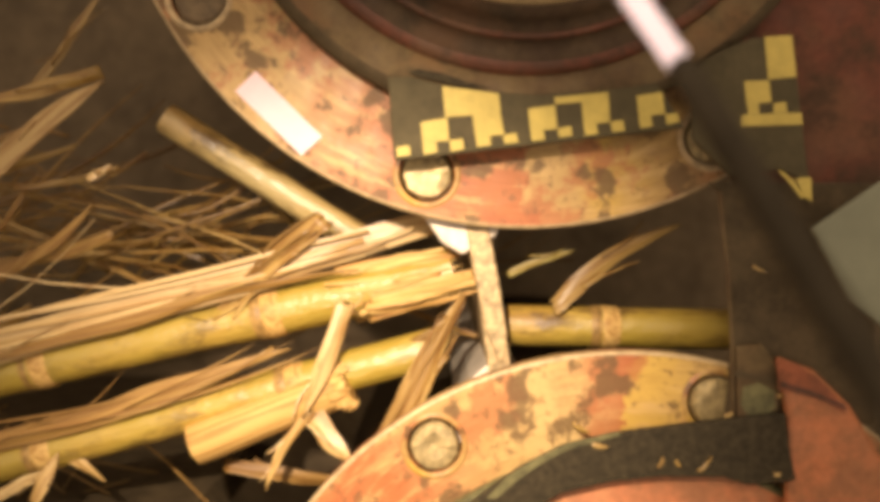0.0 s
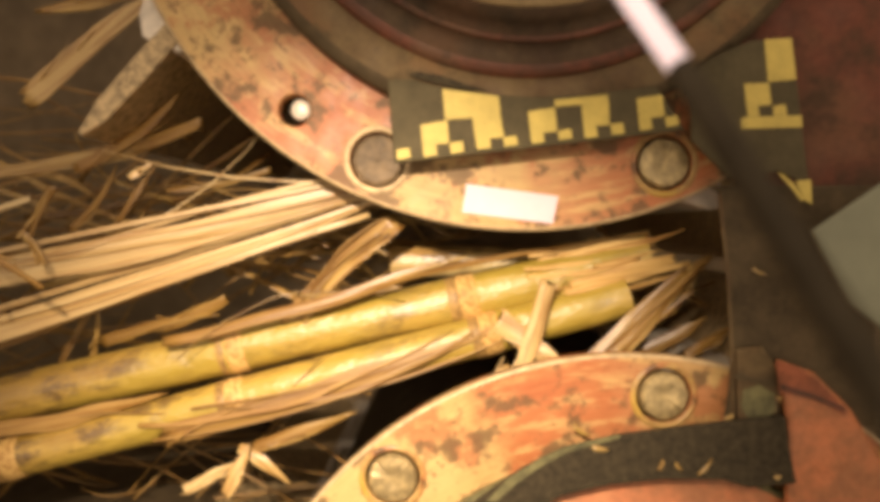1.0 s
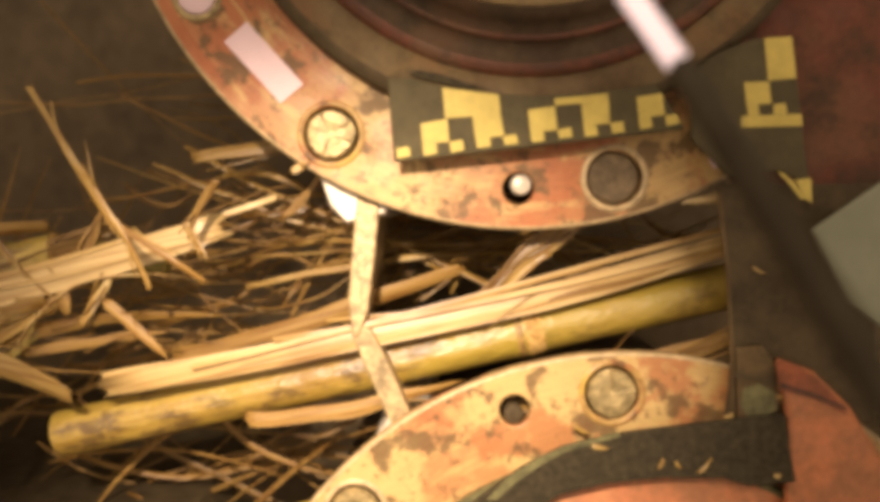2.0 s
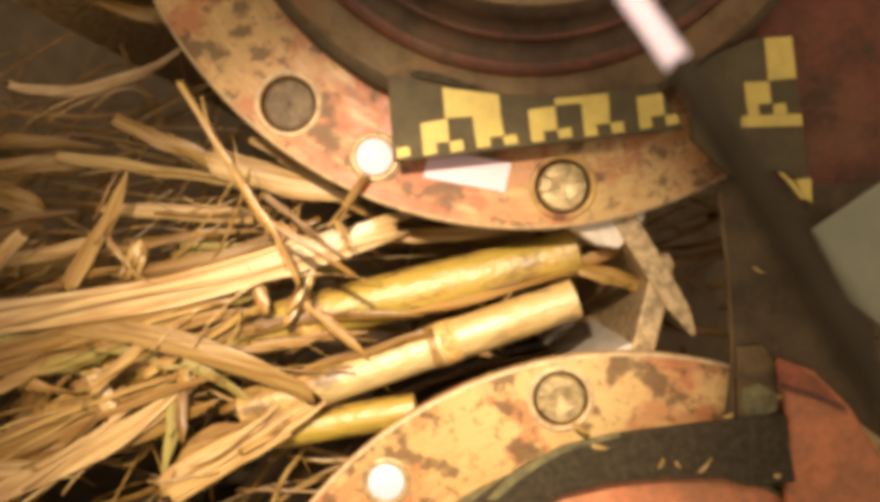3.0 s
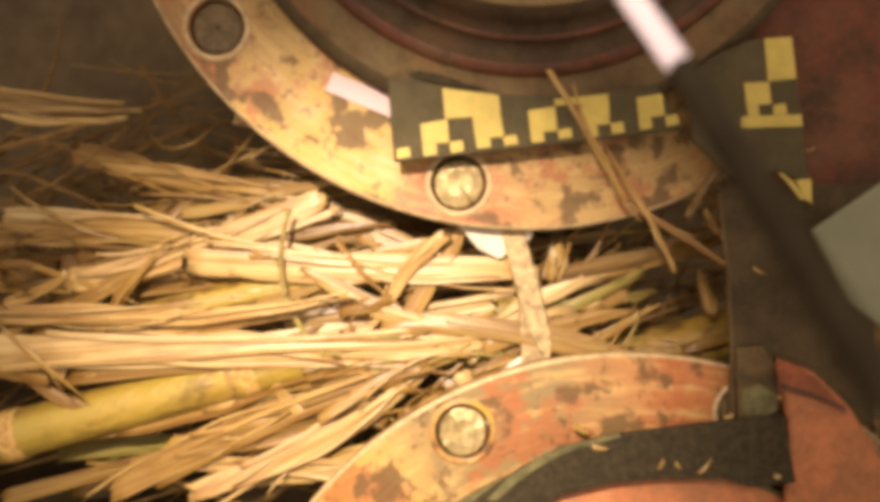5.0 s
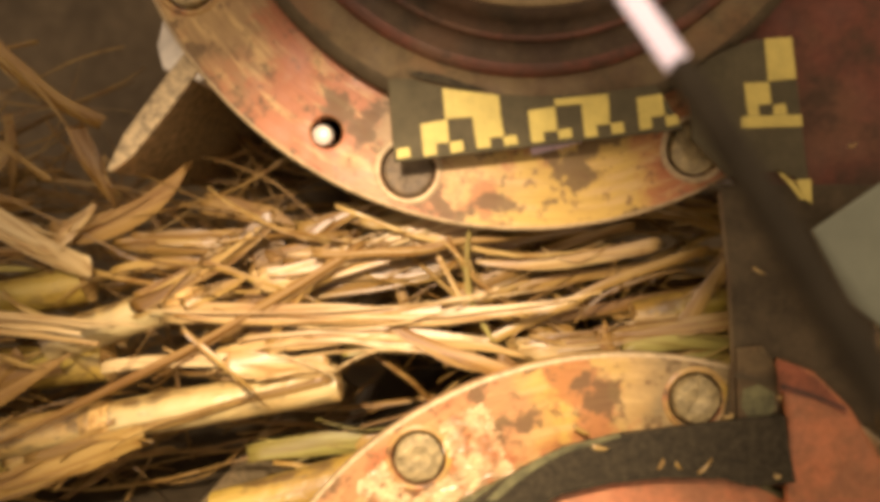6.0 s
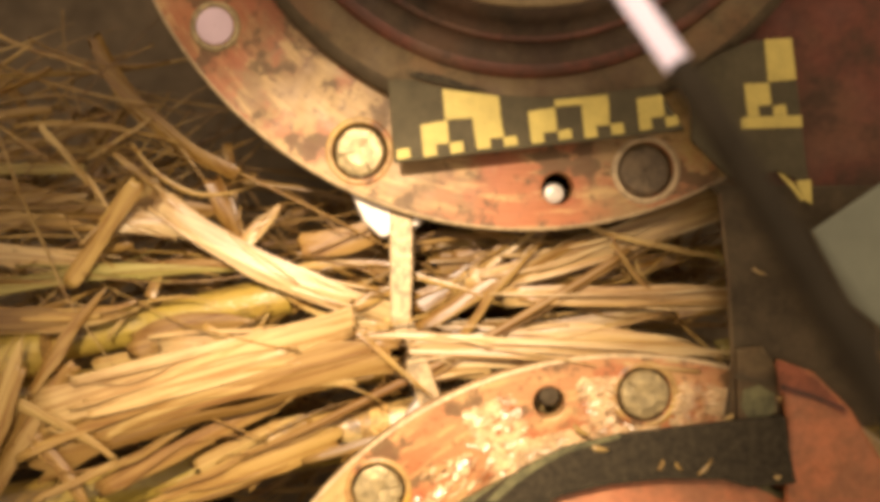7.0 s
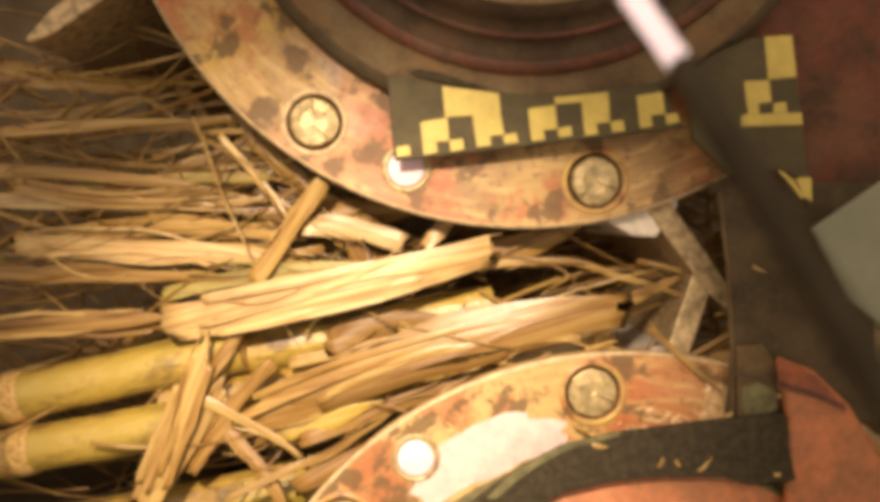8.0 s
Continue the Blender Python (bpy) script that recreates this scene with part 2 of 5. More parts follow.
def flange_mesh(inner, outer, thick, holes):
    """A ring plate with round holes (x, z, radius)."""
    bm = bmesh.new()
    es = circle_edges(bm, 0, 0, outer, 160) + circle_edges(bm, 0, 0, inner, 120)
    for x, z, r in holes:
        es += circle_edges(bm, x, z, r, 24)
    bmesh.ops.triangle_fill(bm, use_beauty=True, use_dissolve=False, edges=es)
    r = bmesh.ops.extrude_face_region(bm, geom=bm.faces[:])
    bmesh.ops.translate(bm, verts=[v for v in r["geom"] if isinstance(v, bmesh.types.BMVert)], vec=(0, thick, 0))
    return bm


def shift(bm, v):
    bmesh.ops.translate(bm, verts=bm.verts, vec=v)
    return bm


# ---- drums ----
UPPER = (0.0454, 0.0000, 0.2179)
LOWER = (0.1014, 0.0000, -0.2909)
R_BOLT, R_RIM, R_IN, DRUM_LEN = 0.1996, 0.2212, 0.1501, 0.55
TURN = 37.0


def bolt_mesh(rng, r, sunk):
    """A worn bolt head, split into a few tilted facets; sunk ones lie flat below the flange."""
    if sunk:
        bm = lathe([(r, 0.008), (r, 0.0024), (r * 0.86, 0.0016), (r * 0.5, 0.0018), (0.0004, 0.0018)], 28)
        for v in bm.verts:
            v.co.y += rng.uniform(-0.0002, 0.0002)
        return bm
    bm = bmesh.new()
    cuts = sorted(rng.uniform(0, 2 * math.pi) for _ in range(5))
    slope = [(rng.uniform(-0.11, 0.11), rng.uniform(-0.11, 0.11), rng.uniform(-0.0004, 0.0004)) for _ in range(5)]
    rings = []
    for i in range(40):
        a = 2 * math.pi * i / 40
        sx, sz, up = slope[sum(a > q for q in cuts) % 5]
        wear = 1 + rng.uniform(-0.025, 0.025)
        row = [bm.verts.new((r * wear * math.sin(a), 0.006, r * wear * math.cos(a)))]
        for q, y in ((1.0, 0.0), (0.90, -0.0016), (0.55, -0.0021), (0.12, -0.0014)):
            x, z = q * wear * r * math.sin(a), q * wear * r * math.cos(a)
            row.append(bm.verts.new((x, y + (sx * x + sz * z + up) * (q < 0.95), z)))
        rings.append(row)
    for p, q in zip(rings, rings[1:] + rings[:1]):
        for j in range(4):
            bm.faces.new((p[j], p[j + 1], q[j + 1], q[j]))
    bm.faces.new([row[4] for row in rings])
    return bm


def cutting_drum(side, bolts, holes, dots, blades, patches, label):
    """side -1: features are counted from the bottom; 1: from the top. Angles in degrees, growing to the left."""
    rng = random.Random(5 + side)
    base = tagged(new("chopper_drum"), label, "chopper drum", "chopper drums")

    def spot_at(a, r):
        return -r * math.sin(radians(a)), side * r * math.cos(radians(a))

    rb = 0.0146
    cut = [(*spot_at(a, R_BOLT), rb) for a in bolts] + [(*spot_at(a, R_BOLT), 0.0085) for a in holes]
    bevelled(part("flange", flange_mesh(R_IN, R_RIM, 0.012, cut), UPPER_PAINT if side < 0 else LOWER_PAINT, base, "red painted ring flange, worn to bare metal", False), 0.0012, 60)
    part("rim_edge", lathe([(R_RIM - 0.0016, -0.0004), (R_RIM - 0.0002, -0.0001), (R_RIM + 0.0004, 0.0012), (R_RIM + 0.0003, 0.004)], 160), SEAT, base, "thin bare worn rim edge")
    part("drum_shell", lathe([(R_RIM - 0.02, 0.0125), (R_RIM - 0.02, DRUM_LEN), (0.05, DRUM_LEN)], 96), DARK, base, "dark steel drum body")
    for a in bolts:
        x, z = spot_at(a, R_BOLT)
        sunk = side < 0 and round(a) in (60, 150, 240)
        o = part("bolt", bolt_mesh(rng, 0.0134 if sunk else 0.0130, sunk), SUNK_BOLT if sunk else BOLT, base, "dark sunk bolt head" if sunk else "worn split bolt head", False)
        o.location = (x, 0, z)
        worn = sunk or round(a) in (195, 330, 166, 122)
        o = part("bolt_seat", lathe([(0.0150, -0.0003), (0.0156, -0.0012), (0.0170, -0.0012), (0.0182, -0.0002)], 36), SEAT if worn else RED, base)
        o.location = (x, 0, z)
    # Added disc in each hole: its pale or dark tone paints the light there.
    for a in holes:
        x, z = spot_at(a, R_BOLT)
        o = part("hole_disc", lathe([(0.0055, 0.011), (0.0055, 0.004), (0.0045, 0.0032), (0.0003, 0.0032)], 20), HOLDER if side < 0 else DARK, base, "disc in a flange hole, toned for the light there")
        o.location = (x + 0.0028, 0, z - 0.001)
    for a in dots:
        x, z = spot_at(a, R_BOLT)
        o = part("reflective_dot", lathe([(0.0098, 0.001), (0.0098, -0.0012), (0.0092, -0.0016), (0.0003, -0.0016)], 28), WHITE, base, "round white reflective dot")
        o.location = (x, 0, z)
        o = part("dot_collar", lathe([(0.0102, -0.0002), (0.0108, -0.0012), (0.0125, -0.0012), (0.0135, -0.0001)], 28), BOLT, base)
        o.location = (x, 0, z)
    for a, r, length, width, tilt in patches:
        x, z = spot_at(a, r)
        h, w = length / 2, width / 2
        o = part("reflective_strip", slab([(-h, -w * 0.9), (h * 0.95, -w), (h, w * 0.85), (-h * 0.97, w)], -0.0006, 0.0008), WHITE, base, "white reflective tape strip", False)
        o.matrix_basis = pose(x, 0, z, 0, -side * a + tilt, 0)
    for a in blades:
        # the blade leans forward, in the sense of turning; its holder trails behind it
        pts_blade = [(-0.006, -0.03), (0.006, -0.03), (0.0065, 0.030), (0.0055, 0.062), (0.001, 0.077), (-0.002, 0.077), (-0.006, 0.056), (-0.0065, 0.02)]
        pts_hold = [(-0.036, -0.022), (0.012, -0.026), (0.012, 0.004), (-0.006, 0.017), (-0.018, 0.012), (-0.032, -0.004)]
        if side > 0:
            pts_blade = [(hx, min(hz, 0.056 - abs(hx))) for hx, hz in pts_blade]
            pts_hold = [(hx, hz - 0.014) for hx, hz in pts_hold]
        x, z = spot_at(a, R_RIM)
        turn = pose(x, 0, z, 0, side * -a if side > 0 else a, 0) @ (pose(0, 0, 0) if side > 0 else pose(0, 0, 0, 0, 180, 0))
        lean = 17 if side < 0 else 10
        hold = part("blade_holder", slab(pts_hold if side > 0 else [(-px, pz) for px, pz in pts_hold], 0.0140 + 0.0012 * side, DRUM_LEN - 0.03), HOLDER, base, "worn blade holder bar, paled for the light on it", False)
        hold.matrix_basis = turn
        blade = part("blade", slab(pts_blade if side > 0 else [(-px, pz) for px, pz in pts_blade], 0.0125 + 0.0010 * side, DRUM_LEN - 0.04), STEEL, base, "steel chopping blade with a worn end", False)
        blade.matrix_basis = turn @ pose(0, 0, 0, 0, lean if side > 0 else -lean, 0)
        bevelled(blade, 0.0012)
        bevelled(hold, 0.0015)
    return base


drum_up = cutting_drum(-1, [15.2 + 45 * k for k in range(8)], [75, 254], [134.7, 314.5], [6.5 + 90 * k for k in range(4)],
                       [(39.2, 0.2071, 0.050, 0.016, 4), (120.2, 0.1921, 0.045, 0.017, 0), (214.5, 0.1726, 0.042, 0.011, -8)],
                       "upper red chopper drum with bolted flange and steel blades")
drum_up.location = UPPER
drum_low = cutting_drum(1, [31.5 + 45 * k for k in range(8)], [91.8, 271.3], [151.8, 331], [18 + 90 * k for k in range(4)], [],
                        "lower red chopper drum with bolted flange and steel blades")
drum_low.location = LOWER



def ring_patch(parent, side, a0, a1, r0, r1, mat, label, seed):
    """A ragged patch on the flange between two angles and radii."""
    rng = random.Random(seed)
    pts = []
    for k in range(40):
        f = 2 * math.pi * k / 40
        grow = 1 + 0.10 * math.sin(3 * f + seed) + 0.07 * math.sin(7 * f) + rng.uniform(-0.05, 0.05)
        q = (a0 + a1) / 2 + (a1 - a0) / 2 * grow * math.cos(f)
        g = (r0 + r1) / 2 + (r1 - r0) / 2 * grow * math.sin(f)
        pts.append((-g * math.sin(radians(q)), side * g * math.cos(radians(q))))
    part("worn_patch", slab(pts, -0.0003, 0.0005), mat, parent, label, False)


CAP = plain_worn("dusty_grey_cap", (0.44, 0.35, 0.21), 0.45, 0, 0.35, 30)
BARE = plain_worn("shiny_bare_flange_steel", (0.80, 0.64, 0.58), 0.3, 0.25, 0.2, 120)
ring_patch(drum_low, 1, 306.5, 335, 0.1690, 0.1985, BARE, "bare shiny worn patch", 3)


def paint_flakes(parent, side, a0, a1, r0, r1, count, seed):
    rng = random.Random(seed)
    bm = bmesh.new()
    for i in range(count):
        a, r = radians(rng.uniform(a0, a1)), rng.uniform(r0, r1)
        m = pose(-r * math.sin(a), -0.0008, side * r * math.cos(a), rng.uniform(-35, 35), rng.uniform(-40, 40) - side * math.degrees(a), rng.uniform(-35, 35))
        w, h = rng.uniform(0.0012, 0.0042), rng.uniform(0.0007, 0.0017)
        if min(abs(math.degrees(a) - q) for q in (256.5, 271.3, 301.5)) < 5 and abs(r - R_BOLT) < 0.017:
            continue
        vs = [bm.verts.new(m @ Vector(v)) for v in ((-w, -0.0003, -h), (w, -0.0003, -h * 0.6), (w * 0.7, -0.0003, h), (-w * 0.8, -0.0003, h * 0.7), (-w, 0.0003, -h), (w, 0.0003, -h * 0.6), (w * 0.7, 0.0003, h), (-w * 0.8, 0.0003, h * 0.7))]
        for f in ((0, 1, 2, 3), (7, 6, 5, 4), (0, 4, 5, 1), (1, 5, 6, 2), (2, 6, 7, 3), (3, 7, 4, 0)):
            bm.faces.new([vs[q] for q in f])
    tagged(part("flaked_paint", bm, FLAKE, parent, "loose curled paint flakes, paled for sparkle", False), kind="stuff")


# The pale bare tone paints sparkle onto the flakes.
FLAKE = worn_paint("flaked_paint", (0.50, 0.19, 0.09), (0.88, 0.70, 0.50), (0.2, 0.12, 0.06), 0.43, 0.34, 0.2, size=0.3)
paint_flakes(drum_low, 1, 244, 284, 0.1666, 0.2090, 1900, 8)
paint_flakes(drum_low, 1, 285, 299, 0.1711, 0.1921, 60, 9)

# ---- fixed housing ----
k = 0.0003
front = tagged(new("upper_bearing_housing"), "dirty red and olive cast bearing housing with stepped rings", "bearing housing")
front.location = UPPER
part("rim_wall", lathe([(552 * k, -0.001), (556 * k, -0.004), (553 * k, -0.016), (535 * k, -0.0175)]), DARK, front, "dark greasy side wall")
part("cover_ring", lathe([(535 * k, -0.0170), (510 * k, -0.0185), (482 * k, -0.0185), (478 * k, -0.0165)]), OLIVE, front, "greasy olive grey cover ring")
part("red_ring", lathe([(478 * k, -0.0165), (473 * k, -0.0195), (457 * k, -0.0200)]), HOUSING_RED, front, "dark red raised ring")
part("wide_groove", lathe([(457 * k, -0.0200), (452 * k, -0.0175), (424 * k, -0.0180), (421 * k, -0.0210)]), GROOVE, front, "grimy brown groove between the rings")
part("thin_ring", lathe([(421 * k, -0.0210), (418 * k, -0.0225), (411 * k, -0.0225), (409 * k, -0.0190)]), HOUSING_RED, front, "thin dark red ring")
part("inner_ring", lathe([(409 * k, -0.0190), (390 * k, -0.0200), (387 * k, -0.0260), (368 * k, -0.0275)]), GROOVE, front, "dark greasy inner ring")
part("cap", lathe([(368 * k, -0.0275), (363 * k, -0.030), (300 * k, -0.031), (0.001, -0.031)]), CAP, front, "pale dusty bearing cap")

low = tagged(new("lower_bearing_housing"), "orange red painted round bearing cover", "bearing housing")
low.location = LOWER
part("rim_wall", lathe([(562 * k, -0.001), (565 * k, -0.004), (562 * k, -0.009), (552 * k, -0.010)]), GREEN, low, "chipped green edge")
part("cover", lathe([(552 * k, -0.010), (500 * k, -0.012), (470 * k, -0.016), (0.001, -0.019)]), COVER_RED, low, "orange red painted cover")


def plate(name, outline, y, thick, mat, label, category, bev=0.001):
    o = part(name, slab(outline, y, thick), mat, None, "", False)
    bevelled(o, bev)
    return tagged(o, label, category)


def marker(parent, outline, y):
    part("marker_square", slab(outline, y, 0.0008), TAG_YELLOW, parent, "", False)


tag = plate("marker_plate", [(-0.0266, 0.0730), (-0.0153, 0.0736), (0.0017, 0.0693), (0.0244, 0.0659), (0.0471, 0.0645), (0.0783, 0.0659), (0.1094, 0.0702), (0.1244, 0.0476), (0.0898, 0.0436), (0.0500, 0.0391), (0.0102, 0.0346), (-0.0233, 0.0309)], -0.0210, 0.003, TAG_BLACK, "black marker plate with yellow calibration squares", "marker plate")
marker(tag, [(-0.0221, 0.0377), (-0.0156, 0.0388), (-0.0148, 0.0340), (-0.0216, 0.0328)], -0.0214)
marker(tag, [(-0.0099, 0.0504), (0.0037, 0.0526), (0.0045, 0.0411), (-0.0088, 0.0399)], -0.0214)
marker(tag, [(-0.0088, 0.0399), (-0.0020, 0.0405), (-0.0014, 0.0351), (-0.0082, 0.0340)], -0.0214)
marker(tag, [(0.0011, 0.0684), (0.0297, 0.0648), (0.0306, 0.0549), (0.0026, 0.0529)], -0.0214)
marker(tag, [(0.0164, 0.0540), (0.0306, 0.0549), (0.0324, 0.0442), (0.0179, 0.0427)], -0.0214)
marker(tag, [(0.0182, 0.0427), (0.0253, 0.0433), (0.0258, 0.0388), (0.0187, 0.0379)], -0.0214)
marker(tag, [(0.0048, 0.0411), (0.0114, 0.0422), (0.0122, 0.0368), (0.0057, 0.0357)], -0.0214)
marker(tag, [(0.0321, 0.0439), (0.0386, 0.0450), (0.0395, 0.0402), (0.0326, 0.0394)], -0.0214)
marker(tag, [(0.0445, 0.0571), (0.0581, 0.0591), (0.0593, 0.0470), (0.0457, 0.0456)], -0.0214)
marker(tag, [(0.0457, 0.0456), (0.0522, 0.0464), (0.0531, 0.0416), (0.0466, 0.0408)], -0.0214)
marker(tag, [(0.0596, 0.0473), (0.0661, 0.0484), (0.0670, 0.0436), (0.0602, 0.0427)], -0.0214)
marker(tag, [(0.0575, 0.0628), (0.0847, 0.0656), (0.0853, 0.0619), (0.0584, 0.0594)], -0.0214)
marker(tag, [(0.0714, 0.0605), (0.0853, 0.0619), (0.0859, 0.0504), (0.0726, 0.0490)], -0.0214)
marker(tag, [(0.0726, 0.0490), (0.0791, 0.0495), (0.0800, 0.0444), (0.0735, 0.0436)], -0.0214)
marker(tag, [(0.0862, 0.0507), (0.0925, 0.0515), (0.0934, 0.0461), (0.0871, 0.0453)], -0.0214)
marker(tag, [(0.0992, 0.0636), (0.1122, 0.0656), (0.1137, 0.0546), (0.1004, 0.0529)], -0.0214)
marker(tag, [(0.1004, 0.0529), (0.1066, 0.0538), (0.1075, 0.0484), (0.1013, 0.0473)], -0.0214)
marker(tag, [(0.1137, 0.0543), (0.1199, 0.0552), (0.1211, 0.0504), (0.1146, 0.0492)], -0.0214)

# Black slab painted in for the shadow between cover ring and plate.
part("edge_tone", slab([(-0.0160, 0.0758), (-0.0111, 0.0770), (0.0017, 0.0748), (0.0131, 0.0707), (0.0245, 0.0678), (0.0131, 0.0682), (0.0017, 0.0705), (-0.0111, 0.0735)], -0.0216, 0.001), BLACK, tag, "black sliver for the shadow above the plate", False)

tag2 = plate("marker_plate", [(0.1257, 0.0420), (0.1254, 0.0740), (0.1337, 0.0818), (0.1443, 0.0871), (0.1554, 0.0915), (0.1755, 0.0932), (0.1812, 0.0490), (0.1868, 0.0089), (0.1823, 0.0120), (0.1788, 0.0224), (0.1692, 0.0263), (0.1450, 0.0229)], -0.0260, 0.003, TAG_BLACK, "black side marker plate with yellow squares", "marker plate")
marker(tag2, [(0.1614, 0.0920), (0.1750, 0.0928), (0.1776, 0.0723), (0.1636, 0.0709)], -0.0264)
marker(tag2, [(0.1516, 0.0701), (0.1639, 0.0706), (0.1654, 0.0598), (0.1529, 0.0587)], -0.0264)
marker(tag2, [(0.1531, 0.0587), (0.1590, 0.0592), (0.1594, 0.0539), (0.1538, 0.0537)], -0.0264)
marker(tag2, [(0.1663, 0.0592), (0.1724, 0.0598), (0.1731, 0.0545), (0.1666, 0.0542)], -0.0264)
marker(tag2, [(0.1507, 0.0534), (0.1804, 0.0545), (0.1810, 0.0486), (0.1502, 0.0478)], -0.0264)
marker(tag2, [(0.1780, 0.0218), (0.1856, 0.0224), (0.1864, 0.0100), (0.1827, 0.0123)], -0.0264)

plate("guide_plate", [(0.1391, 0.0203), (0.1452, 0.0159), (0.1501, -0.0234), (0.1529, -0.0645), (0.1514, -0.0881), (0.1492, -0.1023), (0.1869, -0.1073), (0.2280, -0.1058), (0.2258, 0.0203)], -0.0120, 0.004, DARK, "dark greasy steel guide plate beside the drums", "steel plate")
# Lighter strip paints the light on the guide plate's left edge.
plate("lit_edge_strip", [(0.1432, 0.0158), (0.1452, 0.0158), (0.1500, -0.0233), (0.1529, -0.0641), (0.1533, -0.1022), (0.1519, -0.1022), (0.1508, -0.0641), (0.1480, -0.0233)], -0.0145, 0.0016, OLIVE, "thin strip for the lit edge of a guide plate", "edge strip", 0.0004)
bracket = plate("green_bracket", [(0.1530, -0.0644), (0.1669, -0.0632), (0.1763, -0.0769), (0.1755, -0.0974), (0.1630, -0.1023), (0.1546, -0.1012)], -0.0165, 0.004, OLIVE, "grimy bracket with chipped green paint", "bracket")
part("green_paint", slab([(0.1567, -0.0853), (0.1648, -0.0830), (0.1728, -0.0870), (0.1734, -0.0962), (0.1694, -0.1003), (0.1596, -0.1008), (0.1556, -0.0945)], -0.0170, 0.001), GREEN, bracket, "chipped green paint patch", False)
part("dark_seam", slab([(0.1521, -0.0766), (0.1630, -0.0789), (0.1728, -0.0818), (0.1728, -0.0841), (0.1630, -0.0818), (0.1521, -0.0795)], -0.0171, 0.001), DARK, bracket, "dark seam", False)
side_plate = plate("side_housing", [(0.1727, -0.0690), (0.1930, -0.0763), (0.2120, -0.0951), (0.2357, -0.1329), (0.2481, -0.1739), (0.1785, -0.1739), (0.1790, -0.1038)], -0.0200, 0.007, COVER_RED, "red painted side housing plate", "housing plate", 0.003)
# Band added so the housing's upper shade sits in its colour.
part("shade_band", slab([(0.1725, -0.0700), (0.1828, -0.0725), (0.1936, -0.0800), (0.2033, -0.0897), (0.2079, -0.0982), (0.1982, -0.0925), (0.1845, -0.0880), (0.1736, -0.0857)], -0.0206, 0.001), BAND_RED, side_plate, "upper band in darker red for shade", False)
# Ridge added for the crease line of the plate.
part("crease_ridge", slab([(0.1744, -0.0815), (0.1911, -0.0867), (0.2070, -0.0931), (0.2091, -0.0965), (0.1906, -0.0896), (0.1744, -0.0844)], -0.0212, 0.003), HOUSING_RED, side_plate, "dark red ridge along the plate's crease", False)
seal = plate("rubber_seal", [(0.0046, -0.1539), (0.0218, -0.1402), (0.0419, -0.1257), (0.0634, -0.1147), (0.0906, -0.1081), (0.1335, -0.1026), (0.1769, -0.0980), (0.1789, -0.1147), (0.1826, -0.1327), (0.1582, -0.1350), (0.1453, -0.1309), (0.1137, -0.1306), (0.0879, -0.1333), (0.0621, -0.1393), (0.0391, -0.1539)], -0.0225, 0.006, BLACK, "black rubber seal strip on a red cover", "rubber seal")
# Green strip puts the seal's edge highlight into colour.
part("edge_tone", slab([(0.0241, -0.1415), (0.0347, -0.1296), (0.0504, -0.1197), (0.0647, -0.1131), (0.0918, -0.1067), (0.0919, -0.1088), (0.0653, -0.1163), (0.0519, -0.1232), (0.0376, -0.1336), (0.0290, -0.1415)], -0.0231, 0.0008), GREEN, seal, "thin green strip for the edge highlight", False)
plate("red_frame_wall", [(0.1073, 0.1640), (0.2686, 0.1640), (0.2728, -0.0358), (0.1954, -0.0358), (0.1619, 0.0207), (0.1257, 0.0825)], -0.0040, 0.02, WALL_RED, "dirty red painted machine frame wall", "machine frame")
plate("grey_plate", [(0.1782, -0.0033), (0.2105, 0.0192), (0.2291, 0.0267), (0.2309, -0.0648), (0.2036, -0.0431), (0.1968, -0.0377)], -0.0450, 0.004, GREY, "plain grey painted cover plate", "cover plate")

marker(tag2, [(0.1690, 0.0260), (0.1718, 0.0249), (0.1775, 0.0201), (0.1827, 0.0123), (0.1810, 0.0117), (0.1758, 0.0184)], -0.0264)


def straw_bit(x1, z1, x2, z2, y, w):
    bm = bmesh.new()
    length, m = along(x1, z1, x2, z2, y)
    ribbon_into(bm, random.Random(int(abs(x1) * 1e5)), length, w, 1.2, 0.0006, 0.0002, 1.0, 0.6, 5)
    o = tagged(part("straw_bit", bm, STRAW), "small bit of straw stuck on a plate", "straw bit", "stuck straw bits")
    o.matrix_basis = m


# ---- rod in front ----


def rod(points, radius, name, mat, parent=None):
    (a, b) = (Vector(points[0]), Vector(points[1]))
    n = 32
    L = (b - a).length
    bm = lathe([(0.0004, 0.0), (radius * 0.9, 0.0), (radius, 0.002), (radius, L - 0.002), (radius * 0.9, L), (0.0004, L)], n)
    o = part(name, bm, mat, parent)
    o.matrix_basis = Matrix.Translation(a) @ (b - a).to_track_quat("Y", "Z").to_matrix().to_4x4()
    return o


# One rod: shaded length in a dark tone, highlight added as a glowing end.
bar = tagged(new("guard_rod"), "guard rod, darkened for shade, its end highlight made to glow", "guard rod")
rod(((0.0583, -0.2330, 0.0376), (0.0716, -0.3347, -0.0507)), 0.0036, "shaft", ROD_SHADE, bar)
rod(((0.0377, -0.2230, 0.0723), (0.0583, -0.2330, 0.0376)), 0.0030, "highlight_end", SHINE, bar)

# ---- enclosing chamber ----


def box_mesh(x0, x1, y0, y1, z0, z1):
    bm = bmesh.new()
    bmesh.ops.create_cube(bm, size=1.0)
    for v in bm.verts:
        v.co = ((x0 + x1) / 2 + v.co.x * (x1 - x0), (y0 + y1) / 2 + v.co.y * (y1 - y0), (z0 + z1) / 2 + v.co.z * (z1 - z0))
    return bm


